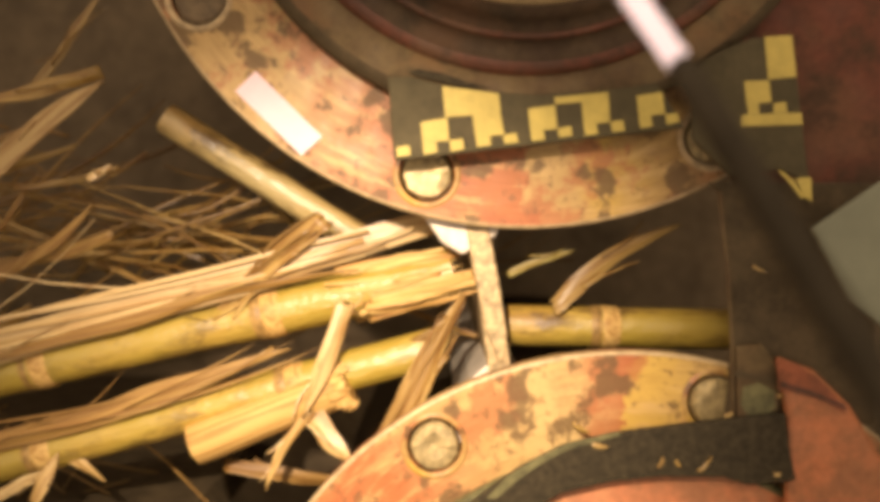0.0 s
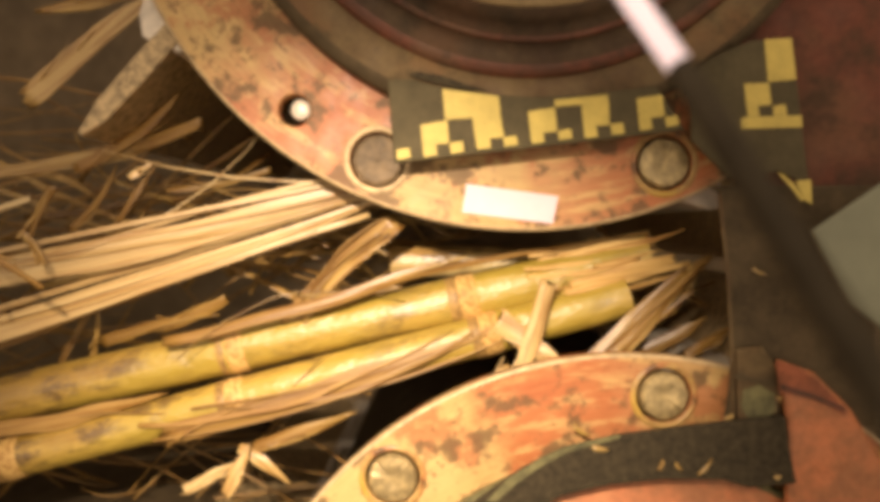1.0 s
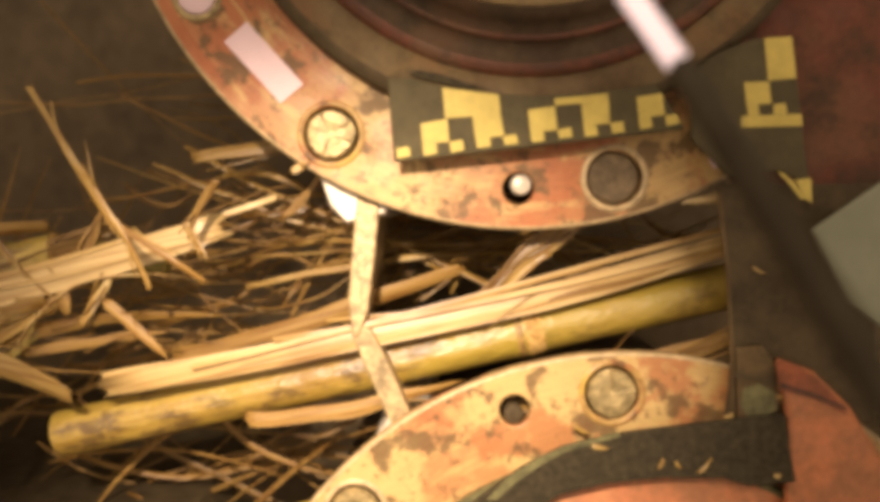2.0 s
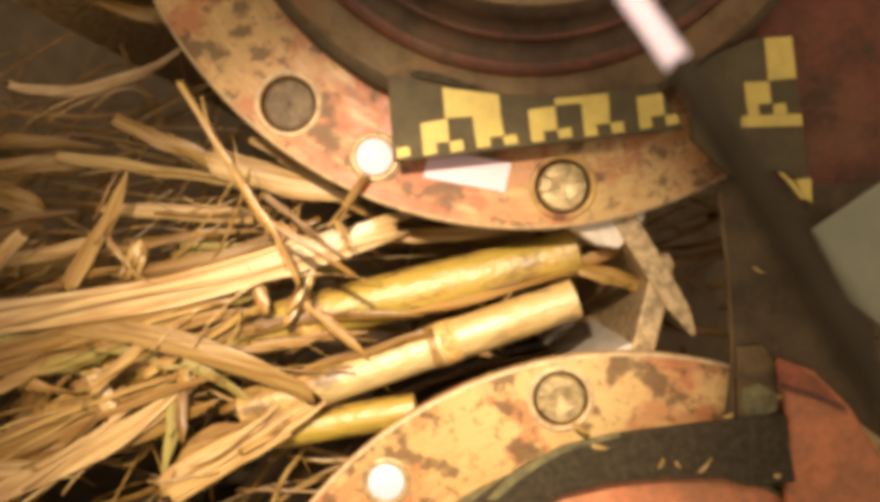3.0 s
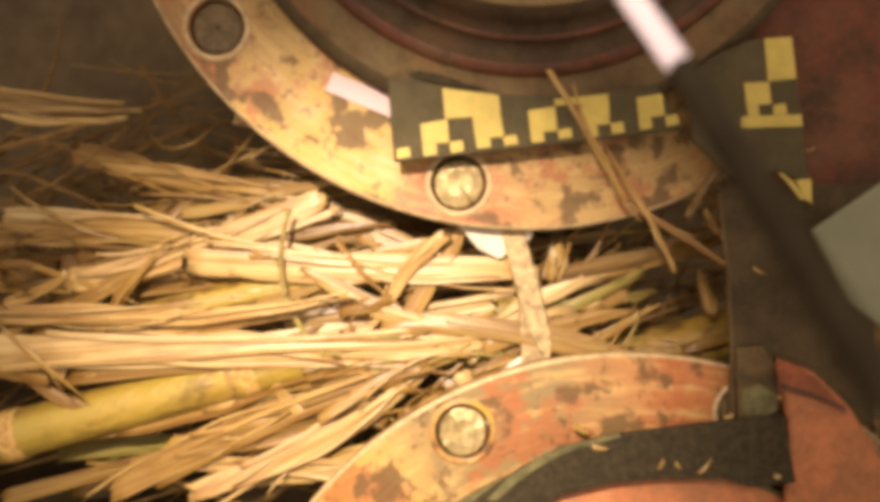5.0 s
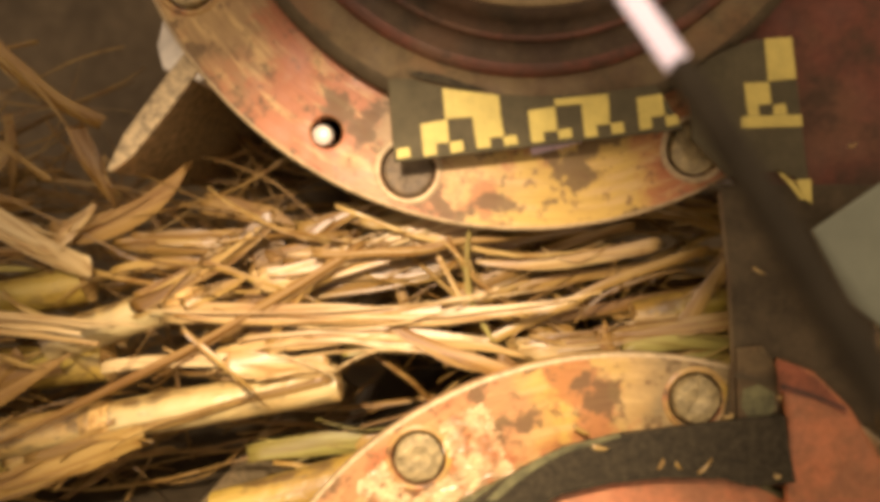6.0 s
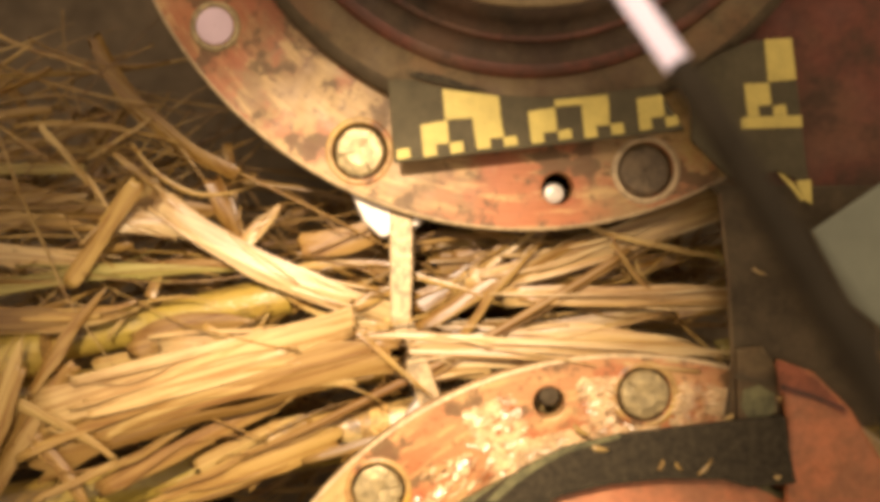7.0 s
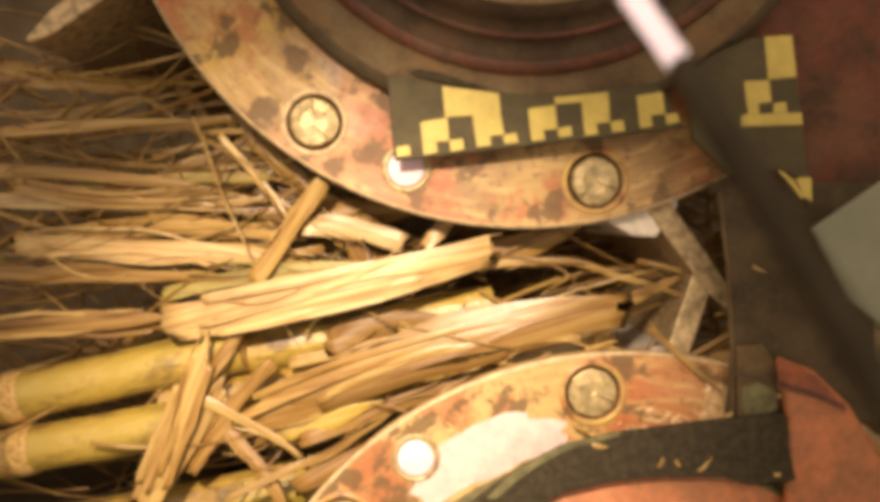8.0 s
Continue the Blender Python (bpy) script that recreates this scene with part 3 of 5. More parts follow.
# Wall colour lifted to brown in place of the haze over the background.
CHAMBER = plain_worn("haze_brown_steel", (0.195, 0.15, 0.098), 0.8, 0, 0.4, 9)


def wall(name, *b):
    return tagged(part(name, box_mesh(*b), CHAMBER, None, "", False), "steel wall of the feed chamber, browned for haze", "wall", "", "structure")


wall("wall_back", -1.6, 1.6, 0.56, 0.58, -0.6, 0.8)
wall("wall_left", -1.62, -1.6, -1.0, 0.58, -0.6, 0.8)
wall("wall_right", 1.6, 1.62, -1.0, 0.58, -0.6, 0.8)
wall("floor", -1.62, 1.62, -1.02, 0.58, -0.62, -0.6)
wall("ceiling", -1.62, 1.62, 0.0, 0.58, 0.8, 0.82)
chute = tagged(part("feed_chute", slab([(-1.55, -0.20), (-0.16, -0.185), (-0.15, -0.20), (-1.55, -0.22)], 0.0, 0.54), DARK, None, "", False), "dark steel feed chute floor under the straw", "chute", "", "structure")

# ---- cane and straw ----
MOVES, TURNED = [], []


def drift(ob, t, m, vx, vz, spin=0.0, drop=None, late=None):
    """Remember a steady glide through the pose m at t seconds."""
    MOVES.append((ob, t, m, vx, vz, spin, drop, late))


def ribbon_into(bm, rng, length, width, curl=0.0, sag=0.0, sway=0.0, twist=0.0, taper=0.5, n=14, m=None, x0=0.0, thick=0.0005):
    """A leaf strip along x with a folded midrib, closed all round."""
    rows = []
    m = m or Matrix.Identity(4)
    ph = rng.uniform(0, 6.28)
    crook = rng.uniform(-1, 1) * min(0.03 * length, 0.005)
    crease = rng.choice((1, 2, 3, 4, 5, 9, 9))
    tip, root = (0.92 if rng.random() < 0.68 else 0.15), (0.8 if rng.random() < 0.3 else 0.1)
    if tip > 0.5:
        root = 0.1
    if taper < 0.4:
        tip, root = 0.2, 0.1
    for i in range(n + 1):
        s = i / n
        w = width * (1 - tip * s ** 3.5) * (1 - root * (1 - s) ** 5) * (1 + 0.07 * math.sin(9 * s + ph))
        a = twist * (s - 0.5) + 0.18 * math.sin(5 * s + ph)
        c = Vector((x0 + (s - 0.5) * length, sway * math.sin(3.1 * s + ph), sag * 4 * (s - 0.5) ** 2 + crook * math.sin(5 * s + ph) + 0.2 * crook * math.sin(17 * s + ph)))
        ring = []
        prof = [(u, -0.14 * (1 - 4 * u * u) + (0.07 if i == crease else 0.0)) for i, u in enumerate((-0.5, -0.36, -0.19, 0.0, 0.18, 0.35, 0.5))]
        ragged = min(0.28 * width, 0.05 * length) * (s in (0, 1))
        for top in (0, 1):
            for u, d in prof if not top else reversed(prof):
                q = u + rng.uniform(-0.012, 0.012)
                # across the strip lies z, depth lies y
                y = (curl * d) * w + (thick if top else -thick)
                z = q * w
                ring.append(bm.verts.new(m @ (c + Vector((ragged * rng.uniform(-1, 1), y * math.cos(a) - z * math.sin(a), y * math.sin(a) + z * math.cos(a))))))
        rows.append(ring)
    k = len(rows[0])
    for p, q in zip(rows, rows[1:]):
        for j in range(k):
            bm.faces.new((p[j], p[(j + 1) % k], q[(j + 1) % k], q[j]))
        for j in (0, 6, 7, 13):
            bm.edges.get((p[j], q[j])).smooth = False
    bm.faces.new(rows[0])
    bm.faces.new(list(reversed(rows[-1])))
    return bm


SEED = [100]


def along(x1, z1, x2, z2, y):
    a = math.degrees(math.atan2(z2 - z1, x2 - x1))
    return math.hypot(x2 - x1, z2 - z1), pose((x1 + x2) / 2, y, (z1 + z2) / 2, 0, -a, 0)


def strays(bm, rng, length, width):
    """Fine fibres that have split off a leaf."""
    for i in range(rng.choice((1, 2, 3))):
        ribbon_into(bm, rng, length * rng.uniform(0.25, 0.7), rng.uniform(0.0006, 0.0014), 1.0, rng.uniform(-0.08, 0.08) * length, 0.003, 1.0, 0.5, 9,
                    pose(rng.uniform(-0.3, 0.3) * length, rng.uniform(-0.003, 0.001), rng.uniform(-0.5, 0.5) * width, 0, rng.uniform(-9, 9), rng.uniform(-5, 5)))


def straw(t, x1, z1, x2, z2, y, width, vx, vz, mat=STRAW, label="dry straw coloured strip of cane leaf", sag=0.0, twist=0.6, curl=1.0, spin=0.0, strips=1, drop=None, late=None, via=(), name="leaf_strip"):
    """A leaf strip that lies between two places at t seconds. strips > 1: split into fibres. via: rows (t, x1, z1, x2, z2) where it is turned on its way."""
    SEED[0] += 1
    rng = random.Random(SEED[0])
    length, m = along(x1, z1, x2, z2, y)
    if strips == 1 and mat is not PALE and mat is not PITH:
        width *= 0.74
    sag = sag or rng.uniform(-1, 1) * min(0.05 * length, 0.009)
    if strips > 1 and width > 0.010:
        ob = tagged(new(name), label, "cane leaf", "loose cane leaves")
        bm = bmesh.new()
        ribbon_into(bm, rng, length, width * 0.92, curl * 0.5, sag, 0.002, twist * 0.3, 0.35 if "broad" in label else 0.5, 20)
        part("leaf_blade", bm, mat, ob)
        for i in range(5):
            bm = bmesh.new()
            here = (i - 2 + rng.uniform(-0.35, 0.35)) * 0.19 * width
            ribbon_into(bm, rng, length * rng.uniform(0.55, 1.04), width * rng.uniform(0.10, 0.26), curl * 0.7, sag, 0.002, twist * rng.uniform(-0.3, 0.3), 0.5, 18,
                        pose(rng.uniform(-0.12, 0.12) * length, rng.uniform(-0.0024, -0.0012), here, rng.uniform(-14, 14), rng.uniform(-1.1, 1.1), rng.uniform(-0.5, 0.5)))
            part("fibre_strip", bm, mat, ob)
        bm = bmesh.new()
        strays(bm, rng, length, width)
        part("split_fibre", bm, mat, ob, "fine fibres split off the leaf")
    else:
        ob = tagged(new(name), label, "cane leaf", "loose cane leaves")
        bm = bmesh.new()
        ribbon_into(bm, rng, length, width, curl * 0.8, sag, 0.002, twist, 0.5, 18)
        part("leaf_blade", bm, mat, ob)
        bm = bmesh.new()
        strays(bm, rng, length, width)
        part("split_fibre", bm, mat, ob, "fine fibres split off the leaf")
    tilt = pose(0, 0, 0, 0, 0, rng.uniform(-5, 5))
    if via:
        TURNED.append((ob, [(q[0], along(*q[1:], y)[1] @ tilt) for q in via], vx))
    else:
        drift(ob, t, m @ tilt, vx, vz, spin, drop, late)
    return ob


def cane(t, x1, z1, x2, z2, y, width, vx, vz, nodes=(), mat=CANE, label="yellow green sugar cane stalk with ring nodes", torn=0.0, bend=0.0, spin=0.0, via=()):
    """A stalk; nodes: places along it from 0 to 1; torn: length of the frayed right end."""
    SEED[0] += 1
    rng = random.Random(SEED[0])
    length, m = along(x1, z1, x2, z2, y)
    r = width / 2
    ob = tagged(new("cane_stalk"), label, "sugar cane", "cane stalks")
    n, k = 40, 20
    bm = bmesh.new()
    rows = []
    ph = rng.uniform(0, 6)
    for i in range(n + 1):
        s = i / n
        rr = r * (1 + 0.02 * math.sin(11 * s + ph))
        for q in nodes:
            rr *= 1 + 0.07 * math.exp(-((s - q) * length / 0.006) ** 2)
        c = Vector(((s - 0.5) * length, 0, bend * 4 * (s - 0.5) ** 2))
        rows.append([bm.verts.new(c + Vector((0, rr * math.sin(2 * math.pi * j / k), rr * math.cos(2 * math.pi * j / k)))) for j in range(k)])
    for p, q in zip(rows, rows[1:]):
        for j in range(k):
            bm.faces.new((p[j], p[(j + 1) % k], q[(j + 1) % k], q[j]))
    part("stalk", bm, mat, ob)
    for end in (0, 1):
        bm = bmesh.new()
        x = (end - 0.5) * length
        rim = [bm.verts.new((x + (rng.uniform(-0.001, 0.001)), 0.99 * r * math.sin(2 * math.pi * j / k), bend + 0.99 * r * math.cos(2 * math.pi * j / k))) for j in range(k)]
        mid = bm.verts.new((x + (0.002 if end else -0.002), 0, bend))
        for j in range(k):
            bm.faces.new((rim[j], rim[(j + 1) % k], mid))
        part("cut_end", bm, PITH, ob, "pale cut cane end")
    for q in nodes:
        here = pose((q - 0.5) * length, 0, bend * 4 * (q - 0.5) ** 2, 0, 0, -90)
        o = part("node_ring", lathe([(r * 1.03, -0.0015), (r * 1.085, 0.0), (r * 1.095, 0.0015), (r * 1.07, 0.003), (r * 1.06, 0.008), (r * 1.02, 0.0095)], 20), PITH, ob, "pale waxy node ring")
        o.matrix_basis = here
        o = part("root_band", lathe([(r * 1.02, -0.0075), (r * 1.055, -0.006), (r * 1.075, -0.003), (r * 1.04, -0.0014)], 20), ROOT, ob, "brown mottled root band")
        o.matrix_basis = here
    if torn:
        for i in range(24):
            bm = bmesh.new()
            a = rng.uniform(-1.9, 1.9) - math.pi / 2
            ribbon_into(bm, rng, torn * rng.uniform(0.4, 1.1), r * rng.uniform(0.18, 0.5), 1.0, 0, 0.001, 0.8, 0.7, 8,
                        pose(length / 2 - torn * rng.uniform(0.1, 0.5), r * 1.03 * math.sin(a), bend + r * 1.03 * math.cos(a), rng.uniform(-25, 25), rng.uniform(-4, 4), rng.uniform(-4, 4)))
            part("torn_fibre", bm, PITH, ob, "torn pale cane fibre")
    if via:
        TURNED.append((ob, [(q[0], along(*q[1:], y)[1]) for q in via], vx))
    else:
        drift(ob, t, m, vx, vz, spin)
    return ob


def clump(t, x, z, y, wide, high, vx, vz, count, angle=8, spread=22, mat=STRAW, seed=1, deep=0.05, size=1.0):
    """A tangle of fine straw that drifts as one mass."""
    rng = random.Random(seed)
    bm = bmesh.new()
    if mat is BROWN and t > 1.9:
        count = int(count * 1.35)
    for i in range(count):
        length = rng.uniform(0.05, 0.24) * size
        ribbon_into(bm, rng, length, rng.choice((0.0009, 0.0012, 0.0017, 0.0022, 0.0030, 0.0042)) * size, 1.3, rng.uniform(-0.022, 0.022), 0.005, rng.uniform(-2, 2), 0.8, 11,
                    pose(rng.uniform(-wide, wide) / 2, rng.uniform(-deep, deep) / 2, rng.gauss(0, 0.33) * high / 1.2, rng.uniform(-40, 40), -(angle + rng.gauss(0, 0.75 * spread)), rng.uniform(-14, 14)))
    ob = tagged(part("straw_tangle", bm, mat), "tangled dry cane straw and leaf shreds", "straw", "", "stuff")
    drift(ob, t, pose(x, y, z), vx, vz)
    return ob


straw_bit(0.0776, -0.1139, 0.0862, -0.1154, -0.0232, 0.0026)
straw_bit(0.1120, -0.1255, 0.1143, -0.1203, -0.0232, 0.0017)
straw_bit(0.1197, -0.1220, 0.1232, -0.1255, -0.0232, 0.0017)
straw_bit(0.1324, -0.1278, 0.1392, -0.1203, -0.0232, 0.0020)
straw_bit(0.1708, -0.1295, 0.1742, -0.1290, -0.0232, 0.0026)
straw_bit(0.1472, -0.1013, 0.1519, -0.0995, -0.0160, 0.0020)
straw_bit(0.1618, -0.0234, 0.1688, -0.0263, -0.0134, 0.0017)
straw_bit(0.1718, -0.0894, 0.1752, -0.0882, -0.0222, 0.0026)
straw_bit(0.0695, -0.1061, 0.0784, -0.1108, -0.0110, 0.0029)


# stalks and leaves, in the order in which they come in
# first cane stalks, their billets and leaves
cane(1.0, -0.4027, -0.1355, 0.1181, -0.0200, 0.045, 0.0281, 0.1104, 0.0100, (0.53, 0.79), CANE, torn=0.08)
cane(0.0, -0.5228, -0.2100, -0.0026, -0.0730, 0.035, 0.0240, 0.1113, 0.0000, (0.31, 0.56, 0.84), CANE, label="slender yellow cane stalk with peeling rind", via=((0.00, -0.5228, -0.2100, -0.0026, -0.0730), (0.50, -0.4670, -0.1798, 0.0529, -0.0428), (1.00, -0.4115, -0.1791, 0.1087, -0.0422), (1.50, -0.3557, -0.1791, 0.1645, -0.0422),))
cane(0.0, -0.1409, -0.1275, -0.0527, -0.0921, 0.030, 0.0257, 0.1027, 0.0000, (), PITH, "pale shattered cane billet", torn=0.012, via=((0.00, -0.1409, -0.1275, -0.0527, -0.0921), (0.50, -0.0880, -0.0815, -0.0029, -0.0600), (1.00, 0.0051, -0.1194, 0.0854, -0.0970),))
cane(0.0, 0.0407, -0.0616, 0.1803, -0.0646, 0.050, 0.0242, 0.1345, 0.0017, (0.4,), CANE, "green cut cane billet")
straw(0.0, -0.5652, -0.1432, -0.0710, -0.0323, 0.024, 0.0165, 0.1080, 0.0000, PALE, strips=2, via=((0.00, -0.5652, -0.1432, -0.0710, -0.0323), (0.50, -0.5114, -0.1147, -0.0155, -0.0108), (1.00, -0.5019, -0.1274, -0.0266, 0.0079), (1.50, -0.4543, -0.0995, 0.0368, 0.0231),))
straw(0.0, -0.4996, -0.1173, -0.0044, -0.0088, 0.022, 0.0183, 0.1076, 0.0000, PALE, strips=2, via=((0.00, -0.4996, -0.1173, -0.0044, -0.0088), (0.50, -0.4460, -0.0858, 0.0492, 0.0246), (1.00, -0.3924, -0.0596, 0.1028, 0.0558), (1.50, -0.1716, 0.0041, 0.3205, 0.1255),))
straw(0.0, -0.2698, -0.0720, -0.0459, -0.0272, 0.026, 0.0096, 0.1087, 0.0128, STRAW)
cane(0.0, -0.1707, 0.0645, -0.0437, -0.0148, 0.075, 0.0197, 0.1202, 0.0000, (), CANE_PALE, "pale cane billet tipped in by a blade", via=((0.00, -0.1707, 0.0645, -0.0437, -0.0148), (0.20, -0.1072, -0.0254, 0.0338, -0.0360), (0.50, -0.0790, -0.0289, 0.0691, -0.0282), (1.00, -0.0296, -0.0233, 0.1185, -0.0247),))
straw(0.0, -0.0514, -0.0454, -0.0750, -0.1083, 0.016, 0.0106, 0.1027, 0.0000, PALE, via=((0.00, -0.0514, -0.0454, -0.0750, -0.1083), (0.50, -0.0090, -0.0504, -0.0370, -0.0831), (1.00, 0.0563, -0.0489, 0.0454, -0.0800),))
straw(0.0, -0.0742, -0.1054, -0.1004, -0.1488, 0.017, 0.0056, 0.1029, 0.0000, PALE, via=((0.00, -0.0742, -0.1054, -0.1004, -0.1488), (0.50, -0.0287, -0.0661, -0.0636, -0.1017), (1.00, 0.0362, -0.0786, 0.0050, -0.1160),))
straw(0.0, -0.0769, -0.1038, -0.0491, -0.1351, 0.018, 0.0131, 0.1032, 0.0000, PALE, via=((0.00, -0.0769, -0.1038, -0.0491, -0.1351), (0.50, -0.0278, -0.0641, -0.0028, -0.0969), (1.00, 0.0331, -0.0563, 0.0660, -0.0757),))
straw(0.0, -0.0298, -0.1234, 0.0119, -0.0427, 0.020, 0.0170, 0.1068, 0.0000, STRAW, strips=2, via=((0.00, -0.0298, -0.1234, 0.0119, -0.0427), (0.50, 0.0295, -0.0886, 0.0886, -0.0273), (1.00, 0.0930, -0.0722, 0.1394, -0.0283),))
straw(0.0, 0.0645, -0.0455, 0.1380, 0.0025, 0.040, 0.0151, 0.1250, 0.0099, STRAW)
straw(0.0, 0.0402, -0.0306, 0.0783, -0.0154, 0.045, 0.0060, 0.1262, 0.0100, LEAF_GREEN, "half green shred of cane leaf")
straw(0.0, -0.2686, -0.1305, -0.0837, -0.0793, 0.022, 0.0134, 0.1082, 0.0095, BROWN, strips=2)
straw(0.0, -0.2713, 0.0698, -0.2027, 0.0864, 0.050, 0.0127, 0.0333, 0.0533, STRAW)
straw(0.0, -0.2792, 0.0230, -0.1996, 0.0829, 0.045, 0.0146, 0.0331, 0.0529, PALE)
straw(0.0, -0.2478, 0.0831, -0.1995, 0.1370, 0.060, 0.0088, 0.0340, 0.0544, STRAW)
straw(0.0, -0.2666, -0.0387, -0.2062, 0.0073, 0.050, 0.0101, 0.0504, 0.0672, BROWN)
straw(0.0, -0.2726, -0.0313, -0.1950, -0.0069, 0.055, 0.0095, 0.0509, 0.0678, BROWN)
straw(0.0, -0.2215, -0.1279, -0.1933, -0.1485, 0.030, 0.0071, 0.1036, -0.0000, PALE)
straw(0.0, -0.1299, -0.1472, -0.0555, -0.1564, 0.050, 0.0122, 0.1082, 0.0034, BROWN)
straw(1.0, -0.0925, -0.0557, -0.0296, 0.0038, 0.032, 0.0142, 0.0388, -0.0000, STRAW, strips=2)
straw(1.0, -0.2813, 0.0221, -0.1529, 0.0544, 0.060, 0.0090, 0.0683, 0.0102, STRAW, strips=2)
straw(1.0, -0.2317, -0.0053, -0.2015, 0.0347, 0.070, 0.0055, 0.0698, 0.0070, BROWN)
straw(1.0, -0.1999, 0.0016, -0.1764, 0.0395, 0.065, 0.0050, 0.0691, 0.0069, BROWN)
straw(1.0, -0.2436, -0.0913, -0.2220, -0.0543, 0.070, 0.0055, 0.0913, 0.0035, BROWN)
straw(1.0, -0.2180, -0.0860, -0.2100, -0.0515, 0.060, 0.0048, 0.0894, 0.0034, STRAW)
straw(1.0, -0.1687, 0.0187, -0.1071, 0.0323, 0.060, 0.0055, 0.0888, -0.0000, STRAW)
straw(1.0, 0.1175, -0.0746, 0.1510, -0.0530, 0.028, 0.0109, 0.0964, 0.0064, STRAW)
straw(1.0, 0.1358, -0.0755, 0.1646, -0.0574, 0.030, 0.0077, 0.0968, 0.0065, STRAW)
straw(1.0, -0.2861, -0.1214, -0.1596, -0.0986, 0.030, 0.0129, 0.1068, 0.0065, BROWN)
straw(1.5, -0.2843, -0.0843, -0.1087, -0.0330, 0.050, 0.0135, 0.1111, 0.0067, BROWN)
straw(1.5, -0.1560, -0.0722, -0.0768, -0.0412, 0.060, 0.0103, 0.1134, 0.0069, STRAW)
straw(1.0, -0.1244, -0.1524, -0.1115, -0.1251, 0.020, 0.0083, 0.1047, 0.0063, PALE)
straw(1.0, -0.1138, -0.1324, -0.0542, -0.1107, 0.040, 0.0113, 0.1092, 0.0066, STRAW)
straw(1.5, -0.0964, -0.1466, -0.0684, -0.1315, 0.020, 0.0070, 0.1047, 0.0063, PALE)

# second billets under a mat of leaves
cane(3.0, -0.2080, -0.0884, 0.0783, -0.0167, 0.045, 0.0287, 0.1117, 0.0027, (0.44,), CANE, "yellow green cane billet with one node")
cane(3.0, -0.1145, -0.1084, 0.0760, -0.0435, 0.030, 0.0239, 0.1116, -0.0016, (0.6,), CANE_PALE, "pale cane billet with one node")
cane(3.0, -0.1044, -0.1227, -0.0160, -0.1086, 0.035, 0.0196, 0.1112, 0.0016, (), CANE, "short yellow cane billet")
straw(3.5, -0.3038, -0.0539, -0.1220, -0.0095, 0.050, 0.0114, 0.1176, 0.0000, STRAW)
straw(3.5, -0.3010, -0.0683, -0.0743, -0.0227, 0.045, 0.0100, 0.1165, 0.0000, STRAW)
straw(3.5, -0.3080, -0.0834, 0.0393, -0.0065, 0.035, 0.0149, 0.1139, 0.0000, PALE, strips=2)
straw(3.5, -0.2858, -0.1051, -0.0592, -0.0316, 0.030, 0.0097, 0.1131, 0.0000, STRAW)
straw(3.5, -0.2706, -0.1123, -0.1067, -0.0633, 0.026, 0.0128, 0.1122, 0.0000, STRAW, strips=2)
straw(3.5, -0.1471, -0.0142, -0.0482, -0.0028, 0.050, 0.0080, 0.1173, 0.0000, STRAW)
straw(3.5, -0.1578, -0.0428, -0.1246, 0.0235, 0.022, 0.0139, 0.1044, -0.0095, STRAW)
straw(3.5, -0.1421, 0.0572, -0.0742, 0.0206, 0.050, 0.0127, 0.1001, -0.0133, STRAW)
straw(3.5, -0.1944, -0.0468, -0.1234, -0.0219, 0.030, 0.0084, 0.1127, 0.0000, STRAW)
straw(3.5, -0.0273, -0.0602, 0.1624, -0.0228, 0.034, 0.0111, 0.1138, 0.0000, BROWN)
straw(3.5, -0.0712, -0.1065, 0.0494, -0.0609, 0.022, 0.0076, 0.1112, 0.0000, STRAW)
straw(3.5, -0.2115, -0.0581, -0.0877, -0.0755, 0.018, 0.0113, 0.1098, 0.0000, LEAF_GREEN, "half green twisted cane leaf", sag=-0.012)
straw(3.5, -0.1530, -0.0949, -0.1069, -0.0710, 0.020, 0.0107, 0.1106, 0.0000, STRAW)
straw(3.5, -0.0892, -0.0755, -0.0510, -0.1014, 0.018, 0.0082, 0.1100, 0.0000, LEAF_GREEN, "half green shred of cane leaf")
straw(3.5, -0.2737, -0.1459, -0.1486, -0.1289, 0.030, 0.0149, 0.1135, 0.0000, STRAW, strips=2)
straw(3.5, -0.1422, -0.1298, -0.0716, -0.1017, 0.025, 0.0128, 0.1121, 0.0000, STRAW)
straw(3.5, -0.0945, -0.0917, -0.1034, -0.1411, 0.020, 0.0107, 0.1106, 0.0000, LEAF_GREEN, "half green cane leaf hanging down")
straw(3.5, -0.1017, -0.1523, -0.0145, -0.1001, 0.018, 0.0183, 0.1106, 0.0000, PALE, strips=2)
straw(3.5, -0.2072, -0.0672, -0.1626, -0.1033, 0.022, 0.0139, 0.1109, 0.0000, BROWN, sag=0.01)
straw(3.5, -0.2810, 0.0357, -0.1650, 0.0449, 0.060, 0.0130, 0.0853, -0.0136, STRAW)
straw(3.5, -0.2311, 0.0218, -0.1499, 0.0343, 0.055, 0.0122, 0.0845, -0.0135, STRAW)
straw(3.5, -0.1783, 0.0383, -0.0615, 0.0183, 0.050, 0.0100, 0.1002, -0.0100, STRAW)
straw(3.5, -0.0082, -0.0097, 0.1303, -0.0028, 0.060, 0.0123, 0.1197, 0.0000, BROWN)
straw(3.5, -0.0463, 0.0170, 0.0034, -0.0194, 0.016, 0.0056, 0.1087, 0.0000, STRAW)
straw(3.5, -0.2757, 0.0133, -0.2249, 0.0499, 0.050, 0.0114, 0.0836, -0.0134, STRAW)
straw(3.5, -0.2402, -0.0183, -0.1802, 0.0016, 0.045, 0.0100, 0.1161, 0.0000, BROWN)
